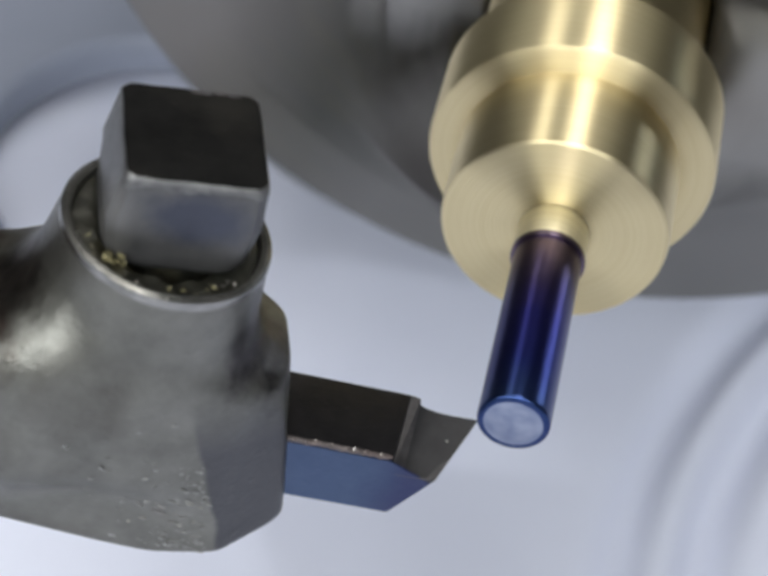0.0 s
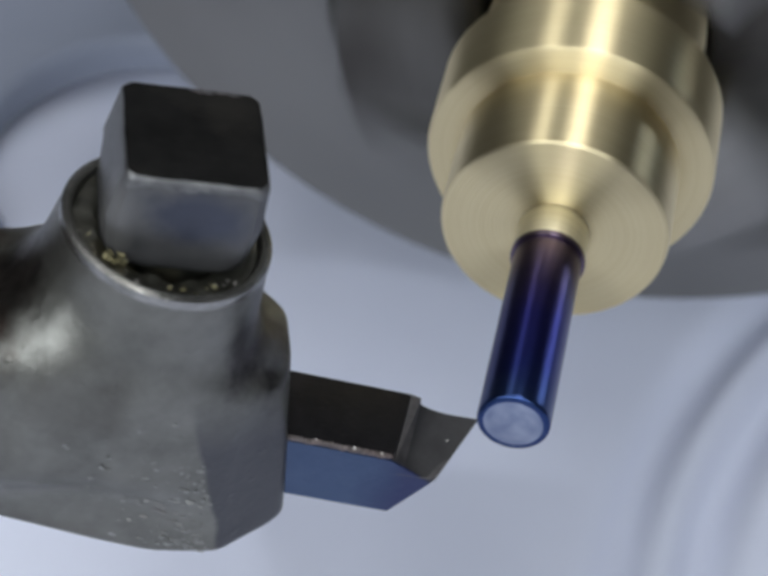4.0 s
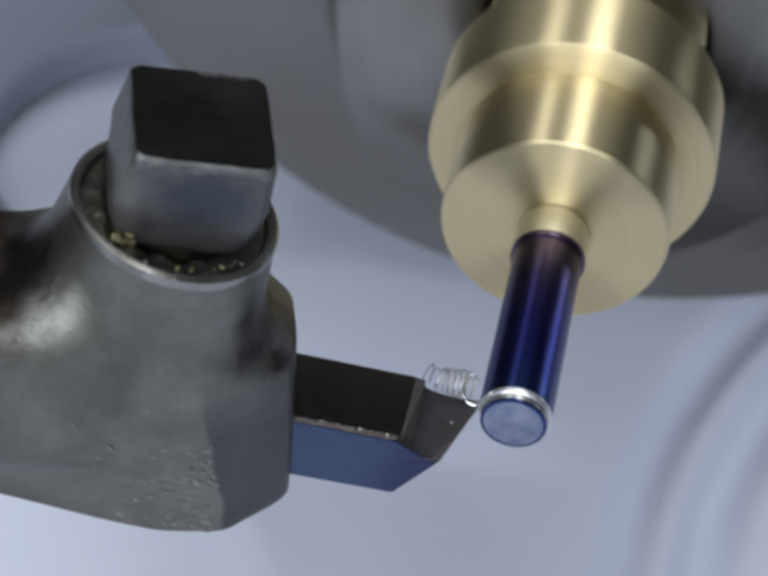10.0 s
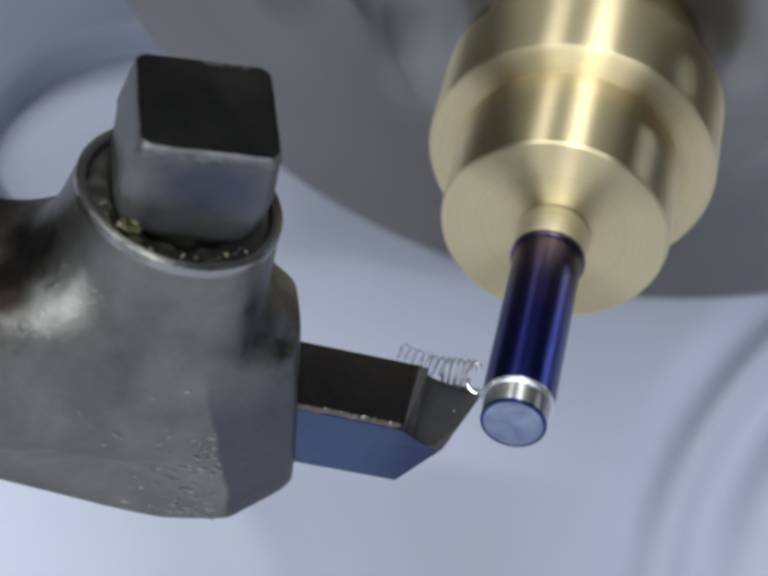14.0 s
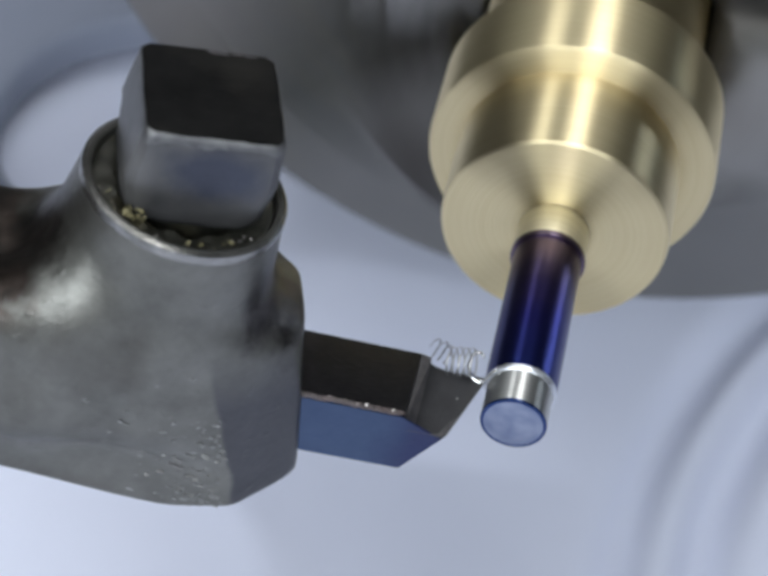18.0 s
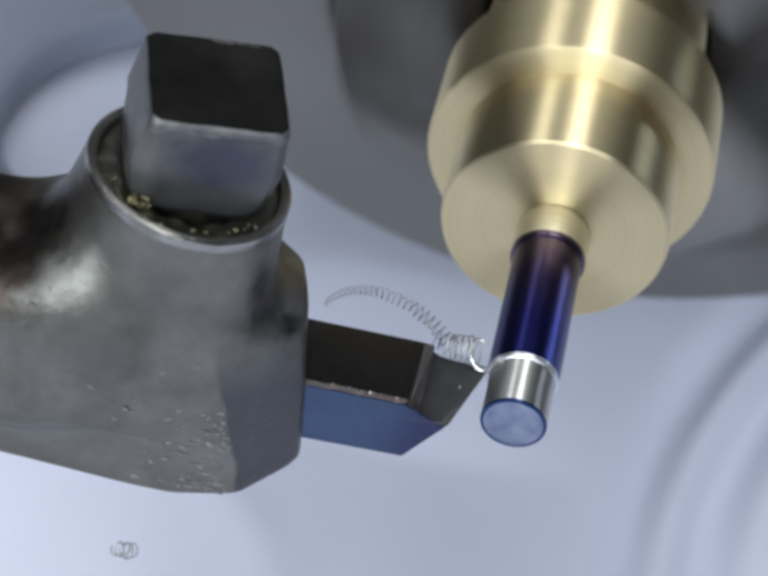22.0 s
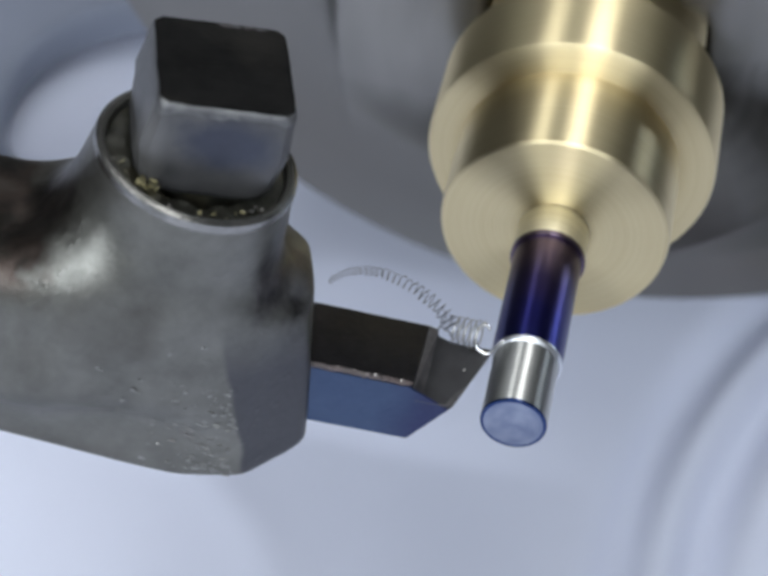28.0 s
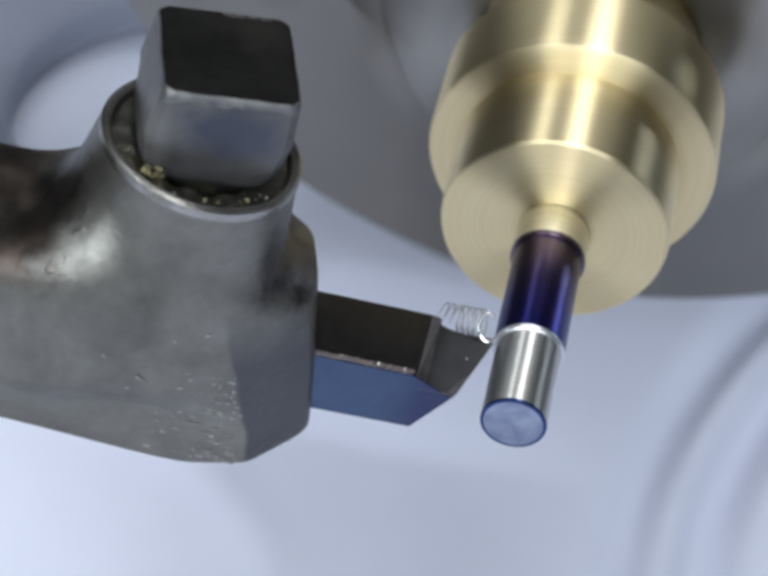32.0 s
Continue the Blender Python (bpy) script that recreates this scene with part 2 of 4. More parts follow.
def tint_flank(m):
    """Violet temper colours running into the ground end of the bar and its lower edge."""
    nt = m.node_tree
    b = nt.nodes["Principled BSDF"]
    c = nt.nodes.new("ShaderNodeTexCoord")
    sep = nt.nodes.new("ShaderNodeSeparateXYZ")
    nt.links.new(c.outputs["Object"], sep.inputs[0])
    no = node(nt, "ShaderNodeTexNoise", Scale=260.0, Detail=4.0)
    nt.links.new(c.outputs["Object"], no.inputs["Vector"])
    mr = node(nt, "ShaderNodeMapRange")
    mr.inputs[1].default_value, mr.inputs[2].default_value = -0.0095, -0.0040
    nt.links.new(sep.outputs[0], mr.inputs[0])
    add = node(nt, "ShaderNodeMath")
    add.operation, add.inputs[1].default_value = "MULTIPLY_ADD", 0.5
    nt.links.new(no.outputs[0], add.inputs[0])
    nt.links.new(mr.outputs[0], add.inputs[2])
    r = ramp(nt, add.outputs[0], [(0.45, (0, 0, 0)), (1.1, (0.85, 0.85, 0.85))])
    old = b.inputs["Base Color"].links[0].from_socket
    mx = nt.nodes.new("ShaderNodeMix")
    mx.data_type = "RGBA"
    nt.links.new(r.outputs[0], mx.inputs[0])
    nt.links.new(old, mx.inputs[6])
    mx.inputs[7].default_value = (0.019, 0.024, 0.080, 1)
    nt.links.new(mx.outputs[2], b.inputs["Base Color"])


tint_flank(BITBLUE)
EDGE = oxide_steel("worn_bright_edge", (0.30, 0.28, 0.27), (0.48, 0.46, 0.43), (0.36, 0.31, 0.26), 0.38, 0.9, 1500.0)
RIDGE = oxide_steel("dull_ground_steel", (0.045, 0.043, 0.046), (0.10, 0.095, 0.098), (0.09, 0.075, 0.07), 0.46, 0.6, 900.0)
RIMSTEEL = oxide_steel("polished_rim_steel", (0.15, 0.15, 0.14), (0.42, 0.41, 0.39), (0.12, 0.11, 0.09), 0.22, 0.95, 300.0)
CHIPPED = oxide_steel("chipped_brown_edge", (0.06, 0.05, 0.05), (0.17, 0.145, 0.14), (0.12, 0.09, 0.085), 0.48, 0.6, 1400.0)
# rim's right side painted dark, where its highlight fades
blot(RIMSTEEL, (-20.5, 0.0, 12.0), (4.5, 6.0, 4.0), ((0.03, 0.029, 0.026), (0.09, 0.088, 0.08)), 300.0, 0.9)
STRAW = oxide_steel("straw_grit", (0.17, 0.15, 0.07), (0.30, 0.27, 0.15), (0.36, 0.35, 0.28), 0.5, 0.2, 900.0)
GRIME_SHADE = oxide_steel("black_grease_shade", (0.010, 0.009, 0.008), (0.028, 0.024, 0.020), (0.05, 0.03, 0.022), 0.5, 0.1, 90.0, 0.2)
CHUCK = oxide_steel("ground_chuck_steel", (0.15, 0.147, 0.142), (0.22, 0.216, 0.21), (0.16, 0.15, 0.14), 0.42, 0.7, 60.0, 0.1)
DARKJAW = oxide_steel("oily_jaw_steel", (0.055, 0.052, 0.048), (0.13, 0.125, 0.115), (0.05, 0.045, 0.04), 0.32, 0.9, 120.0, 0.2)
JAW = oxide_steel("hardened_jaw_steel", (0.16, 0.155, 0.147), (0.28, 0.272, 0.258), (0.15, 0.135, 0.12), 0.30, 0.9, 120.0, 0.1)


def plain(name, a, b_, rough, scale):
    m, nt, b = mat(name)
    n1 = node(nt, "ShaderNodeTexNoise", Scale=scale, Detail=6.0)
    nt.links.new(coords(nt), n1.inputs["Vector"])
    r = ramp(nt, n1.outputs[0], [(0.3, a), (0.7, b_)])
    nt.links.new(r.outputs[0], b.inputs["Base Color"])
    b.inputs["Roughness"].default_value = rough
    bump(nt, b, n1.outputs[0], 0.1, 0.001)
    return m


SHEET = plain("pale_plastic_sheet", (0.59, 0.622, 0.75), (0.68, 0.712, 0.84), 0.5, 14.0)
WALLPAINT = plain("grey_workshop_paint", (0.30, 0.295, 0.285), (0.36, 0.355, 0.345), 0.8, 3.0)
BLUE_GREY = plain("blue_grey_panel", (0.168, 0.187, 0.24), (0.215, 0.236, 0.298), 0.5, 30.0)
IRON = plain("painted_cast_iron", (0.20, 0.21, 0.24), (0.26, 0.27, 0.30), 0.5, 20.0)


# ---------------------------------------------------------------- mesh helpers
def part(name, bm, material, parent=None, label="", smooth=True, angle=35):
    bmesh.ops.recalc_face_normals(bm, faces=bm.faces)
    me = bpy.data.meshes.new(name)
    for f in bm.faces:
        f.smooth = smooth
    if smooth:
        for e in bm.edges:
            if len(e.link_faces) == 2 and e.calc_face_angle(0) > radians(angle):
                e.smooth = False
    bm.to_mesh(me)
    bm.free()
    me.materials.append(material)
    ob = new(name, me)
    if parent is not None:
        ob.parent = parent
    if label:
        ob["label"] = label
    return ob


def thing(name, m, label, category, group="", kind=""):
    ob = new(name)
    ob.empty_display_size = 0.005
    ob.matrix_world = m
    return tagged(ob, label, category, group, kind)


def lathe(profile, seg=96, closed=True):
    """A body turned round the y axis from (y, r) pairs in millimetres."""
    bm = bmesh.new()
    rings = []
    for y, r in profile:
        if r < 1e-6:
            rings.append([bm.verts.new((0, y * MM, 0))])
        else:
            rings.append([bm.verts.new((r * MM * math.cos(2 * math.pi * i / seg), y * MM, r * MM * math.sin(2 * math.pi * i / seg))) for i in range(seg)])
    pairs = list(zip(rings, rings[1:]))
    if closed and len(rings[0]) > 1 and len(rings[-1]) > 1:
        pairs.append((rings[-1], rings[0]))
    for a, b in pairs:
        for i in range(seg):
            j = (i + 1) % seg
            vs = [a[i % len(a)], a[j % len(a)], b[j % len(b)], b[i % len(b)]]
            vs = list(dict.fromkeys(vs))
            if len(vs) > 2:
                bm.faces.new(vs)
    return bm


def box(x0, y0, z0, x1, y1, z1, bevel=0.0, segs=2):
    """A box in millimetres, its edges rounded."""
    bm = bmesh.new()
    bmesh.ops.create_cube(bm, size=1)
    for v in bm.verts:
        v.co = Vector(((x0 + x1) / 2 + v.co.x * (x1 - x0), (y0 + y1) / 2 + v.co.y * (y1 - y0), (z0 + z1) / 2 + v.co.z * (z1 - z0))) * MM
    if bevel:
        bmesh.ops.bevel(bm, geom=bm.edges[:], offset=bevel * MM, segments=segs, affect="EDGES", profile=0.5)
    return bm


def hull(points, bevel=0.0):
    """The convex body over points in millimetres."""
    bm = bmesh.new()
    for p in points:
        bm.verts.new(Vector(p) * MM)
    res = bmesh.ops.convex_hull(bm, input=bm.verts)
    bmesh.ops.delete(bm, geom=[e for e in res["geom_interior"] if isinstance(e, bmesh.types.BMVert)], context="VERTS")
    bmesh.ops.dissolve_limit(bm, angle_limit=0.02, verts=bm.verts, edges=bm.edges)
    if bevel:
        bmesh.ops.bevel(bm, geom=bm.edges[:], offset=bevel * MM, segments=2, affect="EDGES", profile=0.5)
    return bm


def tube(points, width, thick, seg=8):
    """A ribbon of elliptic section swept along points in millimetres."""
    bm = bmesh.new()
    pts = [Vector(p) * MM for p in points]
    rings = []
    up = Vector((0.1, 0.2, 1)).normalized()
    for i, p in enumerate(pts):
        t = (pts[min(i + 1, len(pts) - 1)] - pts[max(i - 1, 0)]).normalized()
        side = t.cross(up)
        if side.length < 1e-4:
            side = t.orthogonal()
        side.normalize()
        nrm = side.cross(t).normalized()
        up = nrm
        taper = min(1.0, 0.35 + 0.25 * min(i, len(pts) - 1 - i))
        rings.append([bm.verts.new(p + (side * math.cos(2 * math.pi * k / seg) * width + nrm * math.sin(2 * math.pi * k / seg) * thick) * MM * 0.5 * taper) for k in range(seg)])
    for a, b in zip(rings, rings[1:]):
        for k in range(seg):
            bm.faces.new((a[k], a[(k + 1) % seg], b[(k + 1) % seg], b[k]))
    bm.faces.new(rings[0])
    bm.faces.new(rings[-1][::-1])
    return bm


# ---------------------------------------------------------------- room and bench
def room():
    def slab(name, x0, y0, z0, x1, y1, z1, material, label):
        bm = box(x0, y0, z0, x1, y1, z1)
        ob = part(name, bm, material, None, "", False)
        tagged(ob, label, name.split("_")[0], "", "structure")
    slab("floor", -1600, -1600, -960, 1600, 1600, -900, WALLPAINT, "grey workshop floor")
    slab("ceiling", -1600, -1600, 1500, 1600, 1600, 1560, WALLPAINT, "grey workshop ceiling")
    slab("wall_north", -1600, 1600, -900, 1600, 1660, 1500, WALLPAINT, "plain grey workshop wall")
    slab("wall_south", -1600, -1660, -900, 1600, -1600, 1500, WALLPAINT, "plain grey workshop wall")
    slab("wall_west", -1660, -1600, -900, -1600, 1600, 1500, WALLPAINT, "plain grey workshop wall")
    slab("wall_east", 1600, -1600, -900, 1660, 1600, 1500, WALLPAINT, "plain grey workshop wall")
    bm = box(-450, -450, -900, 450, 450, -12, 4)
    tagged(part("bench", bm, IRON, None), "grey painted iron lathe bench under a pale sheet", "bench", "", "structure")


def fold(x, y):
    """Height of the sheet over its rest, in millimetres."""
    h = 2.4 * noise.noise(Vector((x * 0.018, y * 0.018, 3.1))) + 3.2 * noise.noise(Vector((x * 0.007, y * 0.007, 7.7)))
    for cx, cy, r, wd, ht in ((112, 50, 99, 2.7, -2.9), (112, 50, 94.5, 2.7, 2.0), (112, 50, 90, 2.7, -2.7), (112, 50, 84.5, 3.0, 1.6), (-52, 28, 31, 3.5, 0.5)):
        d = math.hypot(x - cx, y - cy) - r
        h += ht * math.exp(-(d / wd) ** 2)
    # it rises towards the chuck, and sags to the back inside the round bay
    h += 0.2 * min(max(y - 64, 0.0), 26.0) * min(max((x + 48) / 22, 0.0), 1.0) * min(max((14 - x) / 20, 0.0), 1.0)
    h += 0.04 * min(max(80 - y, 0.0), 46.0) * min(max((x + 14) / 26, 0.0), 1.0)
    h -= 0.22 * (y - 100) * math.exp(-(x + 57) ** 2 / 700.0 - (y - 100) ** 2 / 2200.0)
    return h


def sheet():
    n, half = 230, 420.0
    bm = bmesh.new()
    top, low = [], []
    for j in range(n + 1):
        for i in range(n + 1):
            u, v = 2 * i / n - 1, 2 * j / n - 1
            x, y = half * (0.35 * u + 0.65 * u ** 3), 60 + half * (0.35 * v + 0.65 * v ** 3) * 0.9
            h = fold(x, y)
            top.append(bm.verts.new((x * MM, y * MM, h * MM)))
            low.append(bm.verts.new((x * MM, y * MM, (h - 1.0) * MM)))
    for j in range(n):
        for i in range(n):
            a = j * (n + 1) + i
            bm.faces.new((top[a], top[a + 1], top[a + n + 2], top[a + n + 1]))
            bm.faces.new((low[a], low[a + n + 1], low[a + n + 2], low[a + 1]))
    tagged(part("sheet", bm, SHEET, None, "", True, 80), "rumpled pale lavender plastic sheet spread over the lathe bed", "sheet", "", "structure")


def bay_edge():
    """A blue-grey edge with a round bay, behind and below the tool."""
    tray = thing("tray", Matrix(), "blue-grey edge with a round bay lying on the sheet", "tray")
    for name, prof in (("lip", ((22.3, 0.0), (22.5, 3.4), (23.0, 4.8), (23.9, 5.4), (24.4, 1.0))), ("panel", ((24.4, 1.0), (24.4, 4.6), (70.0, 5.0), (70.0, 1.0)))):
        bm = bmesh.new()
        rows = [[bm.verts.new(W(-55.2 + r * math.cos(radians(a)), 103 + r * 1.05 * math.sin(radians(a)), z - 75)) for a in range(20, 231, 5)] for r, z in prof]
        for a, b in zip(rows, rows[1:] + rows[:1]):
            for i in range(len(a) - 1):
                bm.faces.new((a[i], a[i + 1], b[i + 1], b[i]))
        bm.faces.new([r[0] for r in rows])
        bm.faces.new([r[-1] for r in rows][::-1])
        part(name, bm, BLUE_GREY, tray, "", True, 60)
    return tray


# ---------------------------------------------------------------- chuck, brass holder and pin
def chuck():
    ch = thing("lathe_chuck", Matrix.Translation(W(0, 0, 0)), "grey steel three-jaw lathe chuck turning behind the brass stock", "chuck")
    part("body", lathe([(80, 13), (80, 58.5), (80.6, 60.2), (82.5, 61), (128, 61), (130, 60), (130, 13)], 128), CHUCK, ch)
    # flat black ring: the shade between the jaws is painted on the face
    part("shade_ring", lathe([(79.3, 13.2), (79.3, 34), (80.2, 37), (80.2, 13.2)], 96), GRIME_SHADE, ch, "dark ring on the chuck face, shade between the jaws in its colour")
    for k in range(3):
        turn = Matrix.Rotation(radians(-120 * k), 4, "Y")
        finish = DARKJAW if k == 1 else JAW

        def block(outline, half):
            bm = bmesh.new()
            low = [bm.verts.new((r * MM, y * MM, -half * MM)) for r, y in outline]
            high = [bm.verts.new((r * MM, y * MM, half * MM)) for r, y in outline]
            m = len(outline)
            for i in range(m):
                bm.faces.new((low[i], low[(i + 1) % m], high[(i + 1) % m], high[i]))
            bm.faces.new(low)
            bm.faces.new(high[::-1])
            bmesh.ops.bevel(bm, geom=bm.edges[:], offset=0.6 * MM, segments=2, affect="EDGES", profile=0.5)
            bm.transform(turn)
            return bm
        jaw = part("jaw", block([(9.6, 82), (9.6, 44), (22.4, 44), (22.4, 82)], 8), finish, ch, "dark oily jaw with ridged sides" if k == 1 else "stepped hardened steel chuck jaw")
        # dark steel here puts the tall step's shade into the lower step's colour
        part("low_step", block([(22.5, 82), (22.5, 53), (25.4, 53), (25.4, 70), (48, 74), (48, 82)], 7.9), OILY_SHADED, jaw, "lower step of the jaw, the tall step's shade in its colour")
        for j in range(5 if k == 1 else 0):
            rib = box(11.2 + 2.3 * j, 46, -8.25, 12.1 + 2.3 * j, 78, 8.25, 0.15)
            rib.transform(turn)
            part("rib", rib, JAW, jaw, "bright ridge of the jaw")
        # a clamping block ahead of the next jaw, on the chuck's face
        shift = Matrix.Rotation(radians(-120 * k + 56), 4, "Y")
        shade = (GRIME_SHADE, JAW, CHUCK)[k]
        words = ("black oily clamping block", "bright clamping block", "grey clamping block")[k]
        body = box(9.9, 49, -5, 18.8, 80, 5, 0.5)
        body.transform(shift)
        clamp = part("clamp_block", body, shade, ch, words)
        face = box(19, 50, -5.2, 22.2, 80, 5.2, 0.4)
        face.transform(shift)
        part("face_strip", face, CHUCK, clamp, "grey outer face of the block")
        groove = box(52, 79.4, -5, 60, 80.3, 5, 0.2)
        groove.transform(turn)
        part("slot_cover", groove, OILY_SHADED, ch, "dark jaw slot")
        pin = lathe([(79.6, 0), (79.6, 4.0), (80.4, 4.0), (80.4, 0)], 24)
        pin.transform(Matrix.Rotation(radians(-120 * k - 60), 4, "Y") @ Matrix.Translation((42 * MM, 0, 0)))
        part("bolt", pin, OILY_SHADED, ch, "dark socket-head bolt")
    return ch


def brass():
    br = thing("brass_holder", Matrix.Translation(W(0, 0, 0)), "turned brass stepped holder gripped in the chuck", "holder")
    off = Vector((-0.14 * MM, 0, -0.15 * MM))
    fl = lathe([(29.9, 8.0), (29.9, 11.2), (30.1, 11.62), (30.5, 11.8), (37.9, 11.8), (38.5, 11.2), (38.5, 8.0), (30.05, 8.0)], 160)
    bmesh.ops.translate(fl, vec=off, verts=fl.verts)
    part("flange", fl, BRASS, br)
    part("shank", lathe([(38.3, 2.8), (38.3, 9.6), (79, 9.6), (79, 2.8)], 128), BRASS, br)
    face = [(21.2 + 0.012 * (math.cos(2 * math.pi * (0.03 * i) / 0.33) - 1), 2.85 + 0.03 * i) for i in range(0, 195)]
    part("shoulder", lathe(face + [(21.2, 8.75), (21.35, 8.97), (21.7, 9.05), (30.0, 9.05), (30.0, 2.85)], 160), BRASS, br)
    part("nose", lathe([(18.0, 2.70), (18.0, 2.78), (18.08, 2.83), (21.05, 2.83), (21.1, 2.76), (21.4, 2.76), (21.4, 2.70)], 96), BRASS_LIT, br, "small brass boss round the pin")
    return br


def blue_pin():
    pin = thing("blued_pin", Matrix.Translation(W(0, 0, 0)), "heat-blued steel pin with a freshly turned bright end", "pin")
    part("core", lathe([(0.1, 0), (0.1, 2.385), (0.16, 2.40), (40, 2.40), (40, 0)], 128, False), STEEL_TURNED, pin, "bright turned steel surface")
    part("end_face", lathe([(0, 0), (0, 2.20), (0.02, 2.26), (0.2, 2.26), (0.2, 0)], 128, False), BLUED_LIGHT, pin, "pale blue end face")
    part("rim", lathe([(-0.006, 2.16), (-0.006, 2.30), (0.03, 2.38), (0.10, 2.407), (0.2, 2.407), (0.2, 2.16)], 128), BLUED, pin, "dark blue edge")
    part("collar", lathe([(17.55, 2.5), (17.55, 2.86), (17.7, 2.93), (18.0, 2.93), (18.05, 2.86), (18.05, 2.5)], 128), BLUED, pin, "dark blue ring")
    sleeve = part("skin", lathe([(0.02, 2.41), (0.03, 2.50), (0.12, 2.61), (0.30, 2.66), (0.45, 2.665), (26, 2.665), (26, 2.58), (0.45, 2.58), (0.3, 2.41)], 128), BLUED, pin, "deep blue tempered skin")
    burr = part("shoulder_ring", lathe([(-0.08, 2.405), (-0.12, 2.50), (-0.02, 2.62), (0.16, 2.675), (0.27, 2.668), (0.27, 2.405)], 128), RING, pin, "bright cut shoulder")
    return pin, sleeve, burr


# ---------------------------------------------------------------- tool holder and bit
TIP = Vector((-2.45, -0.6, 0.3))
B_AX = Vector((0.93213, 0.24976, -0.26219))
W_AX = Vector((-0.25882, 0.96593, 0.0))
N_AX = B_AX.cross(W_AX)
TOOL = Matrix((B_AX, W_AX, N_AX)).transposed().to_4x4()
TOOL.translation = W(*TIP)


def holder_field(u, v, n):
    """Distance-like field of the forged holder (negative inside), millimetres; arrays."""
    def smax(a, b, k):
        h = np.clip(0.5 + 0.5 * (a - b) / k, 0, 1)
        return b + (a - b) * h + k * h * (1 - h)
    lean = -0.28 * n
    f = v * 0 + n - 5.4
    f = smax(f, -8.2 - v, 1.0 + 3.6 * np.clip((-21.5 - u) / 6.0, 0, 1))
    f = smax(f, v - 4.2, 1.6)
    f = smax(f, 0.63 * (u + 14.4 - lean) / 0.63, 0.7)
    f = smax(f, 0.51 * (u + 19.2 - lean) - 0.86 * (v + 8.2), 0.3 + np.clip(n - 1.5, 0, 4) * 0.45)
    f = smax(f, 0.6 * (u + 14.4 - lean) + 0.8 * (v - 1.6), 0.8)
    f = smax(f, 0.40 * (u + 15.0) - 0.917 * (n + 9.3), 0.9)
    f = smax(f, 0.243 * (u + 21.3) - 0.97 * (n + 10.7), 0.5)
    f = smax(f, 0.9 * (u + 12.4) - 0.43 * (n + 8.7), 1.2)
    f = smax(f, -10.75 - n, 0.5)
    du, dv = u + 26.6, v + 2.6
    r = np.sqrt(du * du + dv * dv) + 1e-6
    front = np.clip(-dv / r, 0, 1)
    flare = np.where(du < 0, 1 - front ** 3, 1 - front)
    g = r - 6.72 - 0.16 * (14.0 - n) * flare
    g = smax(g, n - 14.05, 0.25)
    g = smax(g, -3.0 - n, 0.5)
    k = 3.7 + 3.5 * np.clip((-27.0 - u) / 5.0, 0, 1) * np.clip((-3.5 - v) / 3.0, 0, 1)
    h = np.clip(0.5 + 0.5 * (f - g) / k, 0, 1)
    return f + (g - f) * h - k * h * (1 - h)


def side_radii(angs, n):
    """Outermost distance of the holder's side from the screw's axis at height n, for all angles."""
    rs = np.concatenate([np.linspace(60, 18, 85), np.linspace(17.9, 0.2, 178)])
    c, q = np.cos(angs)[:, None], np.sin(angs)[:, None]
    f = holder_field(-26.6 + rs * c, -2.6 + rs * q, np.full((len(angs), len(rs)), n))
    out = []
    for row in f:
        k = int(np.argmax(row < 0)) if (row < 0).any() else len(rs) - 1
        if k == 0:
            out.append(60.0)
        else:
            a, b = row[k - 1], row[k]
            out.append(float(rs[k - 1] + (rs[k] - rs[k - 1]) * (a / (a - b) if a != b else 0)))
    return out


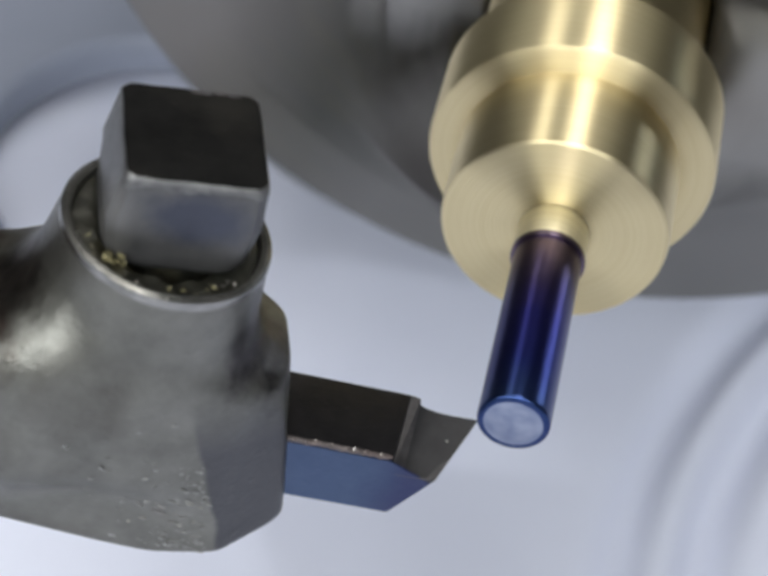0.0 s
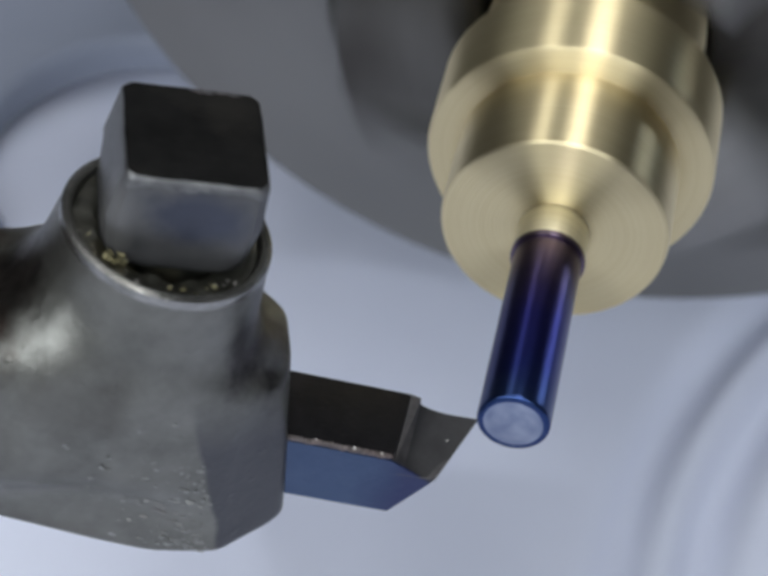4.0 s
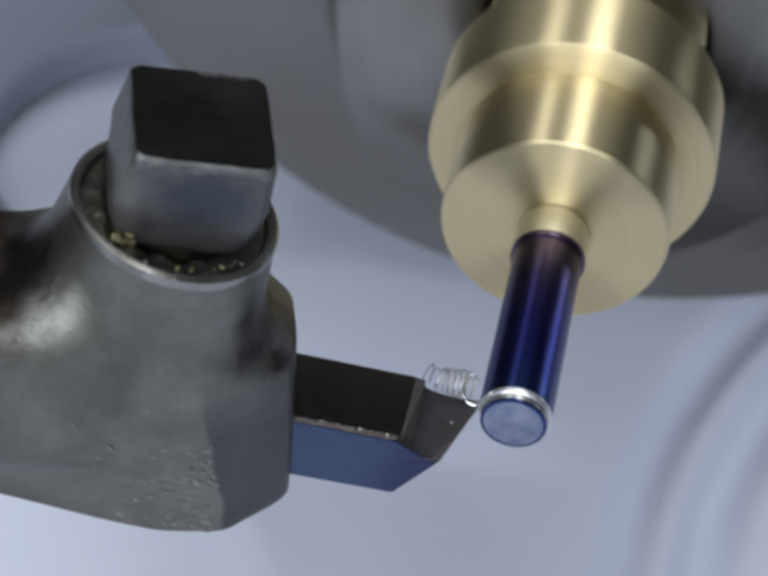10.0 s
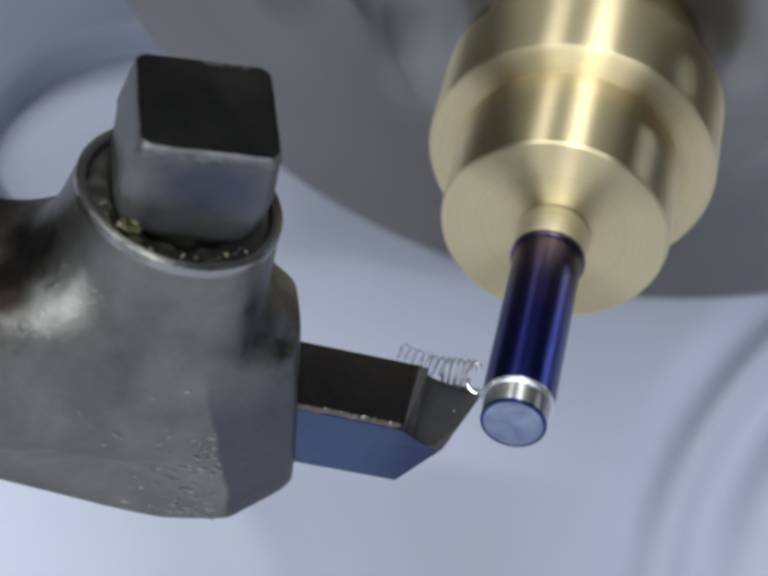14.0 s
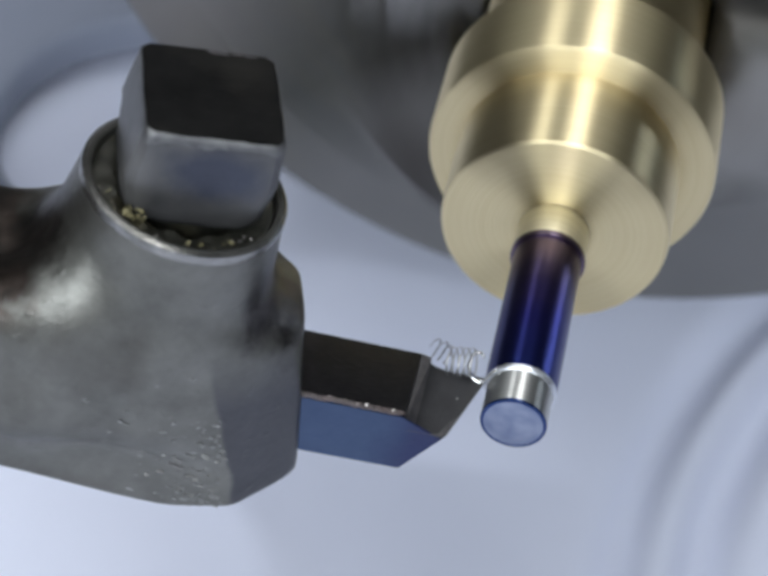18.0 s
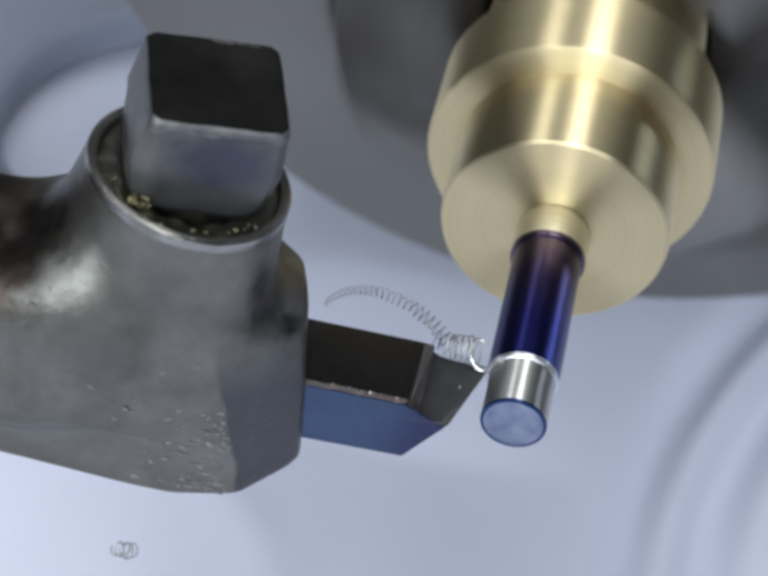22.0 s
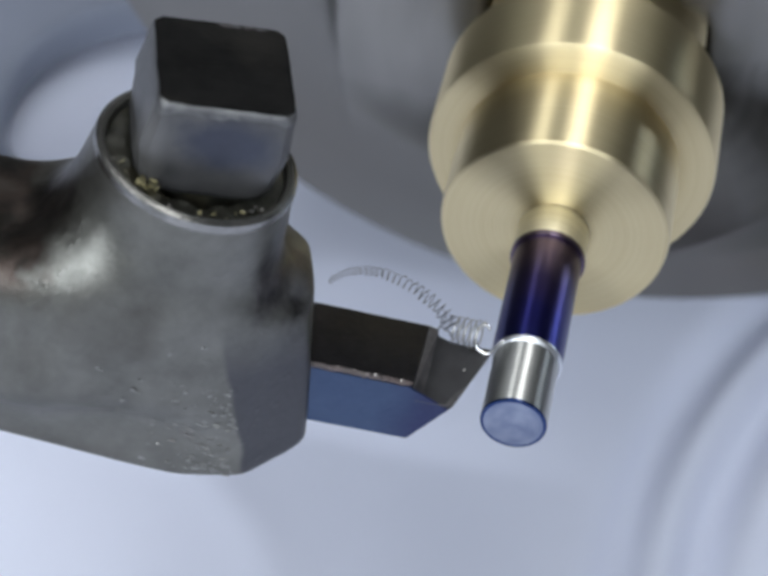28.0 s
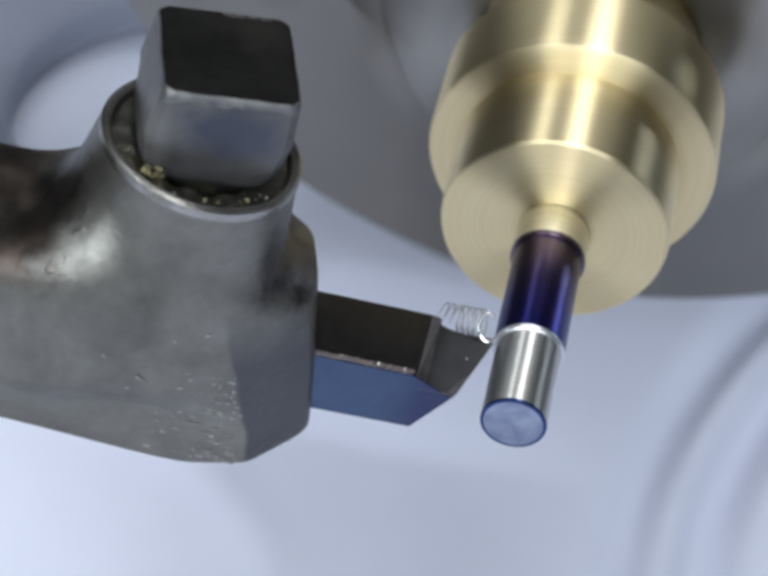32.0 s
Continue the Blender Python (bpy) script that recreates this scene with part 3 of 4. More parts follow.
def holder():
    ho = thing("tool_holder", TOOL, "worn grey forged steel lathe tool holder with a square-headed clamp screw", "tool holder")
    seg = 240
    angs = []
    for i in range(seg):
        a = 2 * math.pi * i / seg
        angs.append(a)
    levels = [14.0, 13.9, 13.6, 13.0, 12.0, 11.0, 10.0, 9.2, 8.5, 7.9, 7.4, 6.9, 6.5, 6.1, 5.8, 5.5, 5.2, 4.9, 4.5, 4.0, 3.2, 2.2, 1.0, -0.5, -2.0, -3.5, -5.0, -6.2, -6.8, -7.2, -7.5, -7.8, -8.05, -8.3, -8.5, -8.7, -8.9, -9.1, -9.3, -9.5, -9.7, -9.9, -10.1, -10.3, -10.45, -10.6, -10.7]
    bm = bmesh.new()
    rings = []
    for n in levels:
        ring = []
        radii = side_radii(np.array(angs), n)
        for a, r in zip(angs, radii):
            u, v = -26.6 + r * math.cos(a), -2.6 + r * math.sin(a)
            h = n
            if n < 0:
                h = n + max(0.0, -21 - u) * 0.1 * (-n / 10.9)
            d = 0.10 * noise.noise(Vector((u * 0.25, v * 0.25, h * 0.25))) + 0.03 * noise.noise(Vector((u, v, h)))
            ring.append(bm.verts.new(Vector((u + d * math.cos(a), v + d * math.sin(a), h + d * 0.3)) * MM))
        rings.append(ring)
    inner = []
    for n, r in ((14.15, 6.45), (14.0, 6.15), (13.0, 5.95), (9.0, 5.9)):
        inner.append([bm.verts.new(Vector((-26.6 + r * math.cos(a), -2.6 + r * math.sin(a), n)) * MM) for a in angs])
    for a, b in list(zip(rings, rings[1:])) + [(inner[0], rings[0])] + list(zip(inner[1:], inner)):
        for i in range(seg):
            j = (i + 1) % seg
            bm.faces.new((a[i], a[j], b[j], b[i]))
    for ring, n in ((rings[-1], -10.95), (inner[-1], 9.0)):
        c = bm.verts.new(Vector((-26.6, -2.6, n)) * MM)
        for i in range(seg):
            bm.faces.new((ring[i], ring[(i + 1) % seg], c))
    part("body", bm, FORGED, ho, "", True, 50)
    # rim of the screw's hole
    bm = bmesh.new()
    ringpts = [(6.78, 13.3), (6.83, 13.6), (6.78, 13.95), (6.58, 14.13), (6.3, 14.1), (6.05, 13.6)]
    rr = [[bm.verts.new(Vector((-26.6 + r * math.cos(a), -2.6 + r * math.sin(a), n)) * MM) for a in angs] for r, n in ringpts]
    for a, b in zip(rr, rr[1:]):
        for i in range(seg):
            j = (i + 1) % seg
            bm.faces.new((a[i], a[j], b[j], b[i]))
    part("rim", bm, RIMSTEEL, ho, "polished rim of the screw hole")
    rnd = random.Random(5)
    for k in range(16):
        a = radians(rnd.choice((205, 222, 238, 300, 318, 250, 275)) + rnd.uniform(-9, 9))
        r, q = rnd.uniform(5.1, 5.85), rnd.uniform(0.10, 0.24)
        c0 = (-26.6 + r * math.cos(a), -2.6 + r * math.sin(a), 13.45)
        part("grit", hull([(c0[0] + q * rnd.uniform(-1, 1), c0[1] + q * rnd.uniform(-1, 1), c0[2] + q * rnd.uniform(-0.6, 1)) for _ in range(8)]), STRAW if k % 3 else EDGE, ho, "tiny straw-coloured grit")
    for k in range(14):
        q = rnd.uniform(0.10, 0.28)
        c0 = (-29.9 + rnd.gauss(0, 0.35), -6.25 + rnd.gauss(0, 0.25), 13.45 + rnd.uniform(-0.1, 0.4))
        part("grit", hull([(c0[0] + q * rnd.uniform(-1, 1), c0[1] + q * rnd.uniform(-1, 1), c0[2] + q * rnd.uniform(-0.7, 0.9)) for _ in range(9)]), STRAW, ho, "straw-coloured swarf grit by the screw head")
    # bright dents in the forged skin, most of them low by the end facet
    for k in range(150):
        n0 = -9.6 + 9.0 * rnd.random() ** 1.5
        u0 = -20.1 - 0.28 * n0 - abs(rnd.gauss(0, 2.4)) if k < 132 else rnd.uniform(-30, -21)
        if k >= 132:
            n0 = rnd.uniform(-8, 4)
        r0 = side_radii(np.array([math.atan2(-8.2 + 2.6, u0 + 26.6)]), n0)[0]
        a = math.atan2(-8.2 + 2.6, u0 + 26.6)
        c0 = (-26.6 + r0 * math.cos(a), -2.6 + r0 * math.sin(a), n0)
        q = rnd.uniform(0.06, 0.2)
        part("nick", hull([(c0[0] + 2.0 * q * rnd.uniform(-1, 1), c0[1] - 0.03 - q * rnd.uniform(-0.5, 0.3), c0[2] + 1.1 * q * rnd.uniform(-1, 1)) for _ in range(9)]), FORGED_BRIGHT, ho, "tiny bright dent")
    # oily packing in the hole
    bm = bmesh.new()
    rows = []
    for r, low in ((5.95, 0.0), (5.4, 0.05), (4.7, 0.15), (4.0, 0.4), (3.75, 1.5), (3.3, 2.4)):
        rows.append([bm.verts.new(Vector((-26.6 + r * math.cos(a), -2.6 + r * math.sin(a), 13.35 - low + 0.45 * noise.noise(Vector((math.cos(a) * 3, math.sin(a) * 3, r * 2))))) * MM) for a in angs])
    for a, b in zip(rows, rows[1:]):
        for i in range(seg):
            j = (i + 1) % seg
            bm.faces.new((a[i], a[j], b[j], b[i]))
    part("packing", bm, OILY_SHADED, ho, "oily dark grime in the screw hole")
    # clamp screw
    e1 = Vector((0.9937, 0.0451, 0.1025)).normalized()
    up = Vector((0.0139, 0.0393, 0.9991))
    up = (up - e1 * up.dot(e1)).normalized()
    e2 = up.cross(e1)
    mat4 = Matrix((e1, e2, up)).transposed().to_4x4()
    centre = Vector((-26.65, -1.02, 20.17))
    mat4.translation = centre * MM
    bm = bmesh.new()
    prof = [(-7.9, 0.74), (-7.3, 0.90), (-6.6, 0.99), (-5.6, 1.03), (-3.5, 1.03), (-1.0, 1.01), (-0.4, 1.0), (-0.15, 0.985), (0.0, 0.96)]
    prev = None
    m = 48
    for z, k in prof:
        ring = []
        if k == 0:
            ring = [bm.verts.new(Vector((0, 0, z)) * MM)]
        else:
            for i in range(m):
                a = 2 * math.pi * (i + 0.5) / m
                c, s = math.cos(a), math.sin(a)
                ex = 15.0 if z > -5.5 else 5.0
                r = 1 / (abs(c) ** ex + abs(s) ** ex) ** (1 / ex)
                wide = 1 + (0.13 * min(1.0, -z / 4) if c < 0 else 0)
                ring.append(bm.verts.new(Vector((4.41 * r * c * k * wide, 4.70 * r * s * k, z)) * MM))
        if prev:
            for i in range(m):
                j = (i + 1) % m
                vs = list(dict.fromkeys([prev[i % len(prev)], prev[j % len(prev)], ring[j % len(ring)], ring[i % len(ring)]]))
                bm.faces.new(vs)
        else:
            bm.faces.new(ring)
        prev = ring
    for v in bm.verts:
        v.co += Vector((1, 1, 1)) * 0.00004 * noise.noise(v.co * 900)
    bm.faces.new(prev)
    bm.transform(mat4)
    screw = part("clamp_screw", bm, HEAD, ho, "square-headed clamp screw with a dark worn top", True, 24)
    bm = bmesh.new()
    rows = []
    for z, k in ((-0.12, 0.985), (0.035, 0.978), (0.10, 0.8), (0.14, 0.3)):
        row = []
        for i in range(m):
            a = 2 * math.pi * (i + 0.5) / m
            c, q = math.cos(a), math.sin(a)
            r = k / (abs(c) ** 16 + abs(q) ** 16) ** (1 / 16)
            r *= 1 + 0.012 * noise.noise(Vector((c * 4, q * 4, 1)))
            row.append(bm.verts.new(Vector((4.41 * r * c, 4.70 * r * q, z + 0.03 * noise.noise(Vector((c * r * 3, q * r * 3, 2))))) * MM))
        rows.append(row)
    for a, b in zip(rows, rows[1:]):
        for i in range(m):
            j = (i + 1) % m
            bm.faces.new((a[i], a[j], b[j], b[i]))
    bm.faces.new(rows[-1])
    bm.transform(mat4)
    part("top_face", bm, OXIDE, screw, "black oxide top of the screw head")
    # bright worn bevel round the top
    bm = bmesh.new()
    rows = []
    for z, k in ((-0.66, 1.013), (-0.4, 1.015), (-0.13, 0.999), (0.03, 0.972), (-0.1, 0.94)):
        row = []
        for i in range(96):
            a = 2 * math.pi * (i + 0.5) / 96
            c, q = math.cos(a), math.sin(a)
            w = noise.noise(Vector((c * 5, q * 5, 3)))
            r = (k + (0.02 * w if k < 0.95 else 0)) / (abs(c) ** 15 + abs(q) ** 15) ** (1 / 15)
            row.append(bm.verts.new(Vector((4.41 * r * c, 4.70 * r * q, z * (1 + 0.7 * w if z < -0.6 else 1))) * MM))
        rows.append(row)
    for a, b in zip(rows, rows[1:]):
        for i in range(96):
            j = (i + 1) % 96
            bm.faces.new((a[i], a[j], b[j], b[i]))
    bm.transform(mat4)
    for k in range(7):
        x0, q = rnd.uniform(0.2, 2.9), rnd.uniform(0.12, 0.34)
        flake = hull([(x0 + 1.8 * q * rnd.uniform(-1, 1), 4.45 - q * rnd.uniform(-0.4, 1.2), 0.08 + 0.25 * q * rnd.uniform(-1, 1)) for _ in range(9)])
        flake.transform(mat4)
        part("worn_spot", flake, RIDGE, screw, "pale chipped spot on the top edge")
    part("worn_bevel", bm, WORN, screw, "pale worn bevel of the screw head", True, 60)
    bm = bmesh.new()
    bmesh.ops.create_cone(bm, cap_ends=True, segments=40, radius1=3.9 * MM, radius2=3.9 * MM, depth=9 * MM)
    bm.transform(mat4 @ Matrix.Translation((0, 0, -11.5 * MM)))
    part("screw_shaft", bm, OILY_SHADED, screw, "dark oily screw shaft")
    return ho


def bit():
    to = thing("tool_bit", TOOL, "square steel tool bit with a blued flank, clamped in the holder", "tool bit")
    # bar behind the ridge, ground end in front of it
    bar = hull([(-40, 1.2, 0), (-40, -5, 0), (-40, 1.2, -5.8), (-40, -5, -5.8), (-4.95, 1.2, 0), (-6.7, -4.9, -0.05), (-6.5, -5, -1.2), (-5.4, -5, -5.6), (-5.6, 1.2, -5.6)], 0.08)
    part("bar", bar, BITDARK, to)
    flank = hull([(-40, -5.0, -0.35), (-6.9, -5.0, -0.45), (-6.3, -5.0, -1.3), (-3.3, -5.0, -1.95), (-5.27, -5.0, -5.6), (-40, -5.0, -5.75), (-40, -5.12, -0.4), (-6.9, -5.12, -0.5), (-6.3, -5.12, -1.35), (-3.4, -5.12, -2.0), (-5.3, -5.12, -5.55), (-40, -5.12, -5.7)])
    part("flank", flank, BITBLUE, to, "blue side of the bar")
    # hollow-ground top of the nose: it falls off behind the ridge and runs out flat to the tip
    back, rim_ = (Vector((-4.95, 1.15, 0.05)), Vector((-6.35, -5.05, -1.62))), (Vector((0, 0, 0)), Vector((-3.15, -5.05, -1.6)))
    nose = bmesh.new()
    na, nb = 14, 10

    def top_at(p, q):
        at = back[0].lerp(back[1], q).lerp(rim_[0].lerp(rim_[1], q), p)
        at.z -= 0.72 * (1 - 0.75 * q) * math.sin(math.pi * p ** 0.65)
        return at
    grid = [[nose.verts.new(top_at(i / na, j / nb) * MM) for j in range(nb + 1)] for i in range(na + 1)]
    for i in range(na):
        for j in range(nb):
            nose.faces.new((grid[i][j], grid[i + 1][j], grid[i + 1][j + 1], grid[i][j + 1]))
    foot = [Vector(p) for p in ((-5.4, 1.1, -5.6), (-3.6, 0.2, -5.6), (-5.25, -5.05, -5.5), (-6.4, -5.05, -5.5))]
    around = [(grid[i][0], foot[0].lerp(foot[1], i / na)) for i in range(na)]
    around += [(grid[na][j], foot[1].lerp(foot[2], j / nb)) for j in range(nb)]
    around += [(grid[na - i][nb], foot[2].lerp(foot[3], i / na)) for i in range(na)]
    around += [(grid[0][nb - j], foot[3].lerp(foot[0], j / nb)) for j in range(nb)]
    lows = [nose.verts.new(p * MM) for _, p in around]
    for i in range(len(around)):
        j = (i + 1) % len(around)
        nose.faces.new((around[i][0], around[j][0], lows[j], lows[i]))
    nose.faces.new(lows)
    part("ground_nose", nose, NOSE, to, "hollow-ground cutting nose", True, 30)
    chip_off = [top_at(p, q) + Vector((0, 0, z)) for p, q, z in ((1.0, 0.62, 0.03), (1.0, 0.985, 0.03), (0.80, 0.985, 0.03), (0.86, 0.80, 0.03), (1.0, 0.62, -0.1), (1.0, 0.985, -0.1), (0.80, 0.985, -0.1), (0.86, 0.80, -0.1))]
    part("edge_facet", hull(chip_off), RIDGE, to, "dull rubbed facet of the edge")
    pts = []
    for i in range(60):
        u = -15 + i * 0.14
        pts.append((u, -5.06 + 0.05 * noise.noise(Vector((u * 3, 1, 0))), -0.10 - 0.36 * abs(noise.noise(Vector((u * 3.6, 5, 0))))))
    part("worn_edge", tube(pts, 0.24, 0.42, 6), CHIPPED, to, "chipped brownish edge")
    for u, v, k in ((-12.4, -4.95, 0.17), (-9.6, -5.0, 0.2), (-9.3, -5.0, 0.12), (-13.6, -5.0, 0.12), (-7.6, -5.0, 0.14), (-11.2, -4.9, 0.1), (-14.5, -5.15, 0.18), (-14.45, -5.2, 0.15)):
        n0 = -0.05 if u > -14.4 else -2.6 - (u + 14.5) * 16
        part("burr", hull([(u + k * x, v + k * y, n0 + k * z) for x, y, z in ((-1, 0, 0), (1, 0.2, 0.1), (0, -0.8, -0.3), (0.1, 0.8, 0), (0.2, 0, 1), (-0.4, 0.1, -0.8))]), EDGE, to, "tiny bright burr")
    pts = [(-6.3 + i * 0.105, -5.08 + 0.015 * noise.noise(Vector((i * 0.7, 2, 0))), -1.66 + i * 0.002) for i in range(30)]
    part("worn_edge", tube(pts, 0.10, 0.14, 6), RIDGE, to, "thin dull ground edge")
    part("burr", hull([(-2.35 + 0.09 * x, -2.06 + 0.09 * y, -0.62 + 0.09 * z) for x, y, z in ((-1, 0, 0), (1, 0.2, 0.1), (0, -0.8, -0.3), (0.1, 0.8, 0), (0.2, 0, 1), (-0.4, 0.1, -0.8))]), EDGE, to, "tiny bright burr")
    ridge = hull([(-5.05, 1.15, 0.04), (-4.2, 1.0, 0.03), (-6.5, -5.02, -1.35), (-5.5, -5.07, -1.58), (-5.0, 1.1, -0.5), (-4.4, 1.0, -0.5), (-6.3, -5.0, -2.0), (-5.6, -5.0, -2.0)], 0.06)
    part("ridge", ridge, RIDGE, to, "ground ridge behind the nose")
    return to


# ---------------------------------------------------------------- chips
def helix(turns, radius, pitch, start=0.0, wob=0.0, step=20, bend=0.0):
    """A coil along -x; with bend it curls over, downwards, on an arc of that radius."""
    out = []
    for i in range(int(turns * step) + 1):
        a = 2 * math.pi * i / step + start
        r = radius * (1 + wob * noise.noise(Vector((i * 0.21, start, 2.0))))
        along, y, z = pitch * (i / step + start / (2 * math.pi)), r * math.cos(a), r * math.sin(a)
        if bend:
            g = along / bend - 0.9
            out.append((-bend * (math.sin(0.9) + math.sin(g)) - z * math.sin(g), y, bend * (math.cos(g) - math.cos(0.9)) + z * math.cos(g)))
        else:
            out.append((-along, y, z))
    return out


def chip_coil(name, label, turns, radius, pitch, width, wob, material=None, bend=0.0):
    c = thing(name, Matrix(), label, "metal chip", "steel chips")
    for k in range(turns):
        part("turn", tube(helix(1.0, radius * (1 - 0.03 * k), pitch, 2 * math.pi * k, wob, bend=bend), width, 0.09, 6), material or COIL, c)
    return c


def hook():
    h = thing("chip_root", Matrix(), "bright steel chip peeling off over the tool tip, its start drawn as the shoulder's highlight", "metal chip", "steel chips")
    # the first points run along the shoulder, drawn in for its white highlight
    pts = [(0.62, -0.28, 1.62), (0.26, -0.30, 1.16), (0.02, -0.30, 0.70), (-0.2, -0.30, 0.28), (-0.52, -0.30, 0.05), (-0.95, -0.22, 0.12), (-1.35, 0.0, 0.5), (-1.5, 0.25, 1.0), (-1.4, 0.5, 1.5), (-1.1, 0.7, 1.85), (-0.7, 0.75, 1.8), (-0.5, 0.65, 1.45)]
    fine = []
    for i in range(len(pts) - 1):
        p0, p1, p2, p3 = (Vector(pts[max(0, min(len(pts) - 1, i + k))]) for k in (-1, 0, 1, 2))
        for s in range(4):
            t = s / 4
            fine.append(0.5 * ((2 * p1) + (p2 - p0) * t + (2 * p0 - 5 * p1 + 4 * p2 - p3) * t * t + (3 * p1 - p0 - 3 * p2 + p3) * t ** 3))
    part("ribbon", tube(fine, 0.38, 0.27, 8), CHIP, h)
    return h


# ---------------------------------------------------------------- motions
def feed(t):
    """How far the tool has gone along the axis, millimetres."""
    return max(0.0, 0.2985 * (t - 3.72))


def cut(t):
    """Length of the turned stretch, millimetres."""
    return max(0.0, 0.302 * (t - 7.5))


def spin(t):
    """Turn of the chuck, degrees, against the clock as seen from the tool."""
    return 189.0 + 2419.77 * (t - 10.0)


def motions(tray, ch, br, pin, sleeve, burr, ho, to, root, coil, tail, flyers):
    frames30 = [i / 30 for i in range(0, 961)]
    turning = [(t, Matrix.Translation(W(0, 0, 0)) @ Matrix.Rotation(radians(-(spin(t) % 360.0)), 4, "Y")) for t in frames30]
    for ob in (ch, br, pin):
        walk(ob, turning)
    steps = [0, 3.4, 3.7, 4.0] + [4.5 + 0.5 * i for i in range(56)]
    tool_rows = [(t, Matrix.Translation(Vector((0, feed(t) * MM, 0))) @ TOOL) for t in steps]
    walk(ho, tool_rows)
    walk(to, tool_rows)
    # the blue-grey edge goes along with the feed, at 1.3 times its travel
    walk(tray, [(t, Matrix.Translation((0, 1.3 * feed(t) * MM, 0))) for t in steps])
    cutting = [0, 6.9, 7.2, 7.5, 7.8] + [8.0 + 0.5 * i for i in range(49)]
    walk(sleeve, [(t, Matrix.Translation((0, cut(t) * MM, 0))) for t in cutting])
    walk(burr, [(t, Matrix.Translation((0, (cut(t) + (19.5 if t < 7.45 else 0.0)) * MM, 0))) for t in [0, 7.0, 7.4] + cutting[3:]])
    inside = Matrix.Translation(W(0, 58, 0)) @ Matrix.Rotation(radians(90), 4, "Z")
    # chip root: rides on the tip once the cut has begun
    def tip(t):
        return W(TIP.x, TIP.y + feed(t), TIP.z)
    rows = [(0, inside), (7.3, inside), (7.4, Matrix.Translation(W(-0.5, 2, 0)))]
    rows += [(t, Matrix.Translation(tip(t) + Vector((0, -0.2, 0)) * MM) @ pose(0, 0, 0, 0, 0, 4 * math.sin(t * 7))) for t in [7.5 + 0.1 * i for i in range(246)]]
    walk(root, rows)
    # coil: turns about its own axis and sways
    rows = [(0, inside), (8.06, inside)]
    for i in range(int((32 - 8.1) * 30) + 1):
        t = 8.1 + i / 30
        grow = min(1.0, (t - 8.1) / 0.5)
        yaw = 14 * noise.noise(Vector((t * 2.1, 0, 1))) - 12
        tilt = 10 * noise.noise(Vector((t * 2.3, 4, 1))) - 9
        at = tip(t) + Vector((-1.0 + 1.7 * (1 - grow), 0.2, 1.05)) * MM
        rows.append((t, Matrix.Translation(at) @ pose(0, 0, 0, 0, tilt, yaw) @ Matrix.Rotation(radians((-47.0 * i) % 360), 4, "X")))
    walk(coil, rows)
    rows = [(0, inside), (8.06, inside)]
    for i in range(int((32 - 8.1) * 30) + 1):
        t = 8.1 + i / 30
        yaw = 34 * noise.noise(Vector((t * 1.7, 9, 1))) - 14
        tilt = 18 * noise.noise(Vector((t * 1.9, 14, 1))) + 2
        at = tip(t) + Vector((-3.0, 0.7, 0.75)) * MM
        rows.append((t, Matrix.Translation(at) @ pose(0, 0, 0, 0, tilt, yaw) @ Matrix.Rotation(radians((-71.0 * i) % 360), 4, "X")))
    walk(tail, rows)
    for ob, born, gone, up, turn, path in flyers:
        rows = [(0, inside), (born - 0.04, inside)]
        for i in range(int((gone - born) * 30)):
            t = born + i / 30
            yaw = (30 if turn else 8) * noise.noise(Vector((t * 2.9, 21, 1))) - 18
            tilt = (24 if turn else 8) * noise.noise(Vector((t * 3.1, 25, 1))) + up
            at = tip(t) + Vector((-0.9 if born < 8 else -3.0, 0.7, 0.5)) * MM
            rows.append((t, Matrix.Translation(at) @ pose(0, 0, 0, 0, tilt, yaw) @ Matrix.Rotation(radians((-turn * i) % 360), 4, "X")))
        rows += [(gone + dt, Matrix.Translation(W(*p)) @ Vector(e).to_track_quat("-X", "Z").to_matrix().to_4x4()) for dt, p, e in path]
        rows.append((32.2, rows[-1][1]))
        walk(ob, rows)


room()
sheet()
the_bay_edge = bay_edge()
the_chuck = chuck()
the_brass = brass()
the_pin, the_sleeve, the_burr = blue_pin()
the_holder = holder()
the_bit = bit()
the_root = hook()
the_coil = chip_coil("chip_coil", "tight bright steel chip coil by the tool tip", 5, 1.08, 0.46, 0.15, 0.10)
the_tail = chip_coil("chip_tail", "loose grey end of a spinning steel chip coil", 3, 0.7, 0.5, 0.06, 0.3, RIDGE)
fly_a = chip_coil("broken_chip", "broken bright steel chip coil thrown off the tool", 10, 0.95, 0.66, 0.15, 0.2)
fly_b = chip_coil("broken_chip", "small broken bright steel chip", 4, 0.5, 0.45, 0.16, 0.3)
fly_i = chip_coil("broken_chip", "first short bright curl of steel", 2, 0.42, 0.7, 0.13, 0.4)
fly_c = chip_coil("broken_chip", "broken loose steel chip coil", 4, 0.7, 0.5, 0.07, 0.35, RIDGE)
fly_d = chip_coil("broken_chip", "broken loose steel chip coil", 6, 0.7, 0.55, 0.07, 0.35, WORN)
fly_e = chip_coil("broken_chip", "long loose steel chip coil curling over", 26, 0.62, 0.5, 0.055, 0.4, RIDGE, 6.6)
fly_h = chip_coil("broken_chip", "long loose steel chip coil curling over", 26, 0.62, 0.5, 0.03, 0.4, WORN, 6.4)
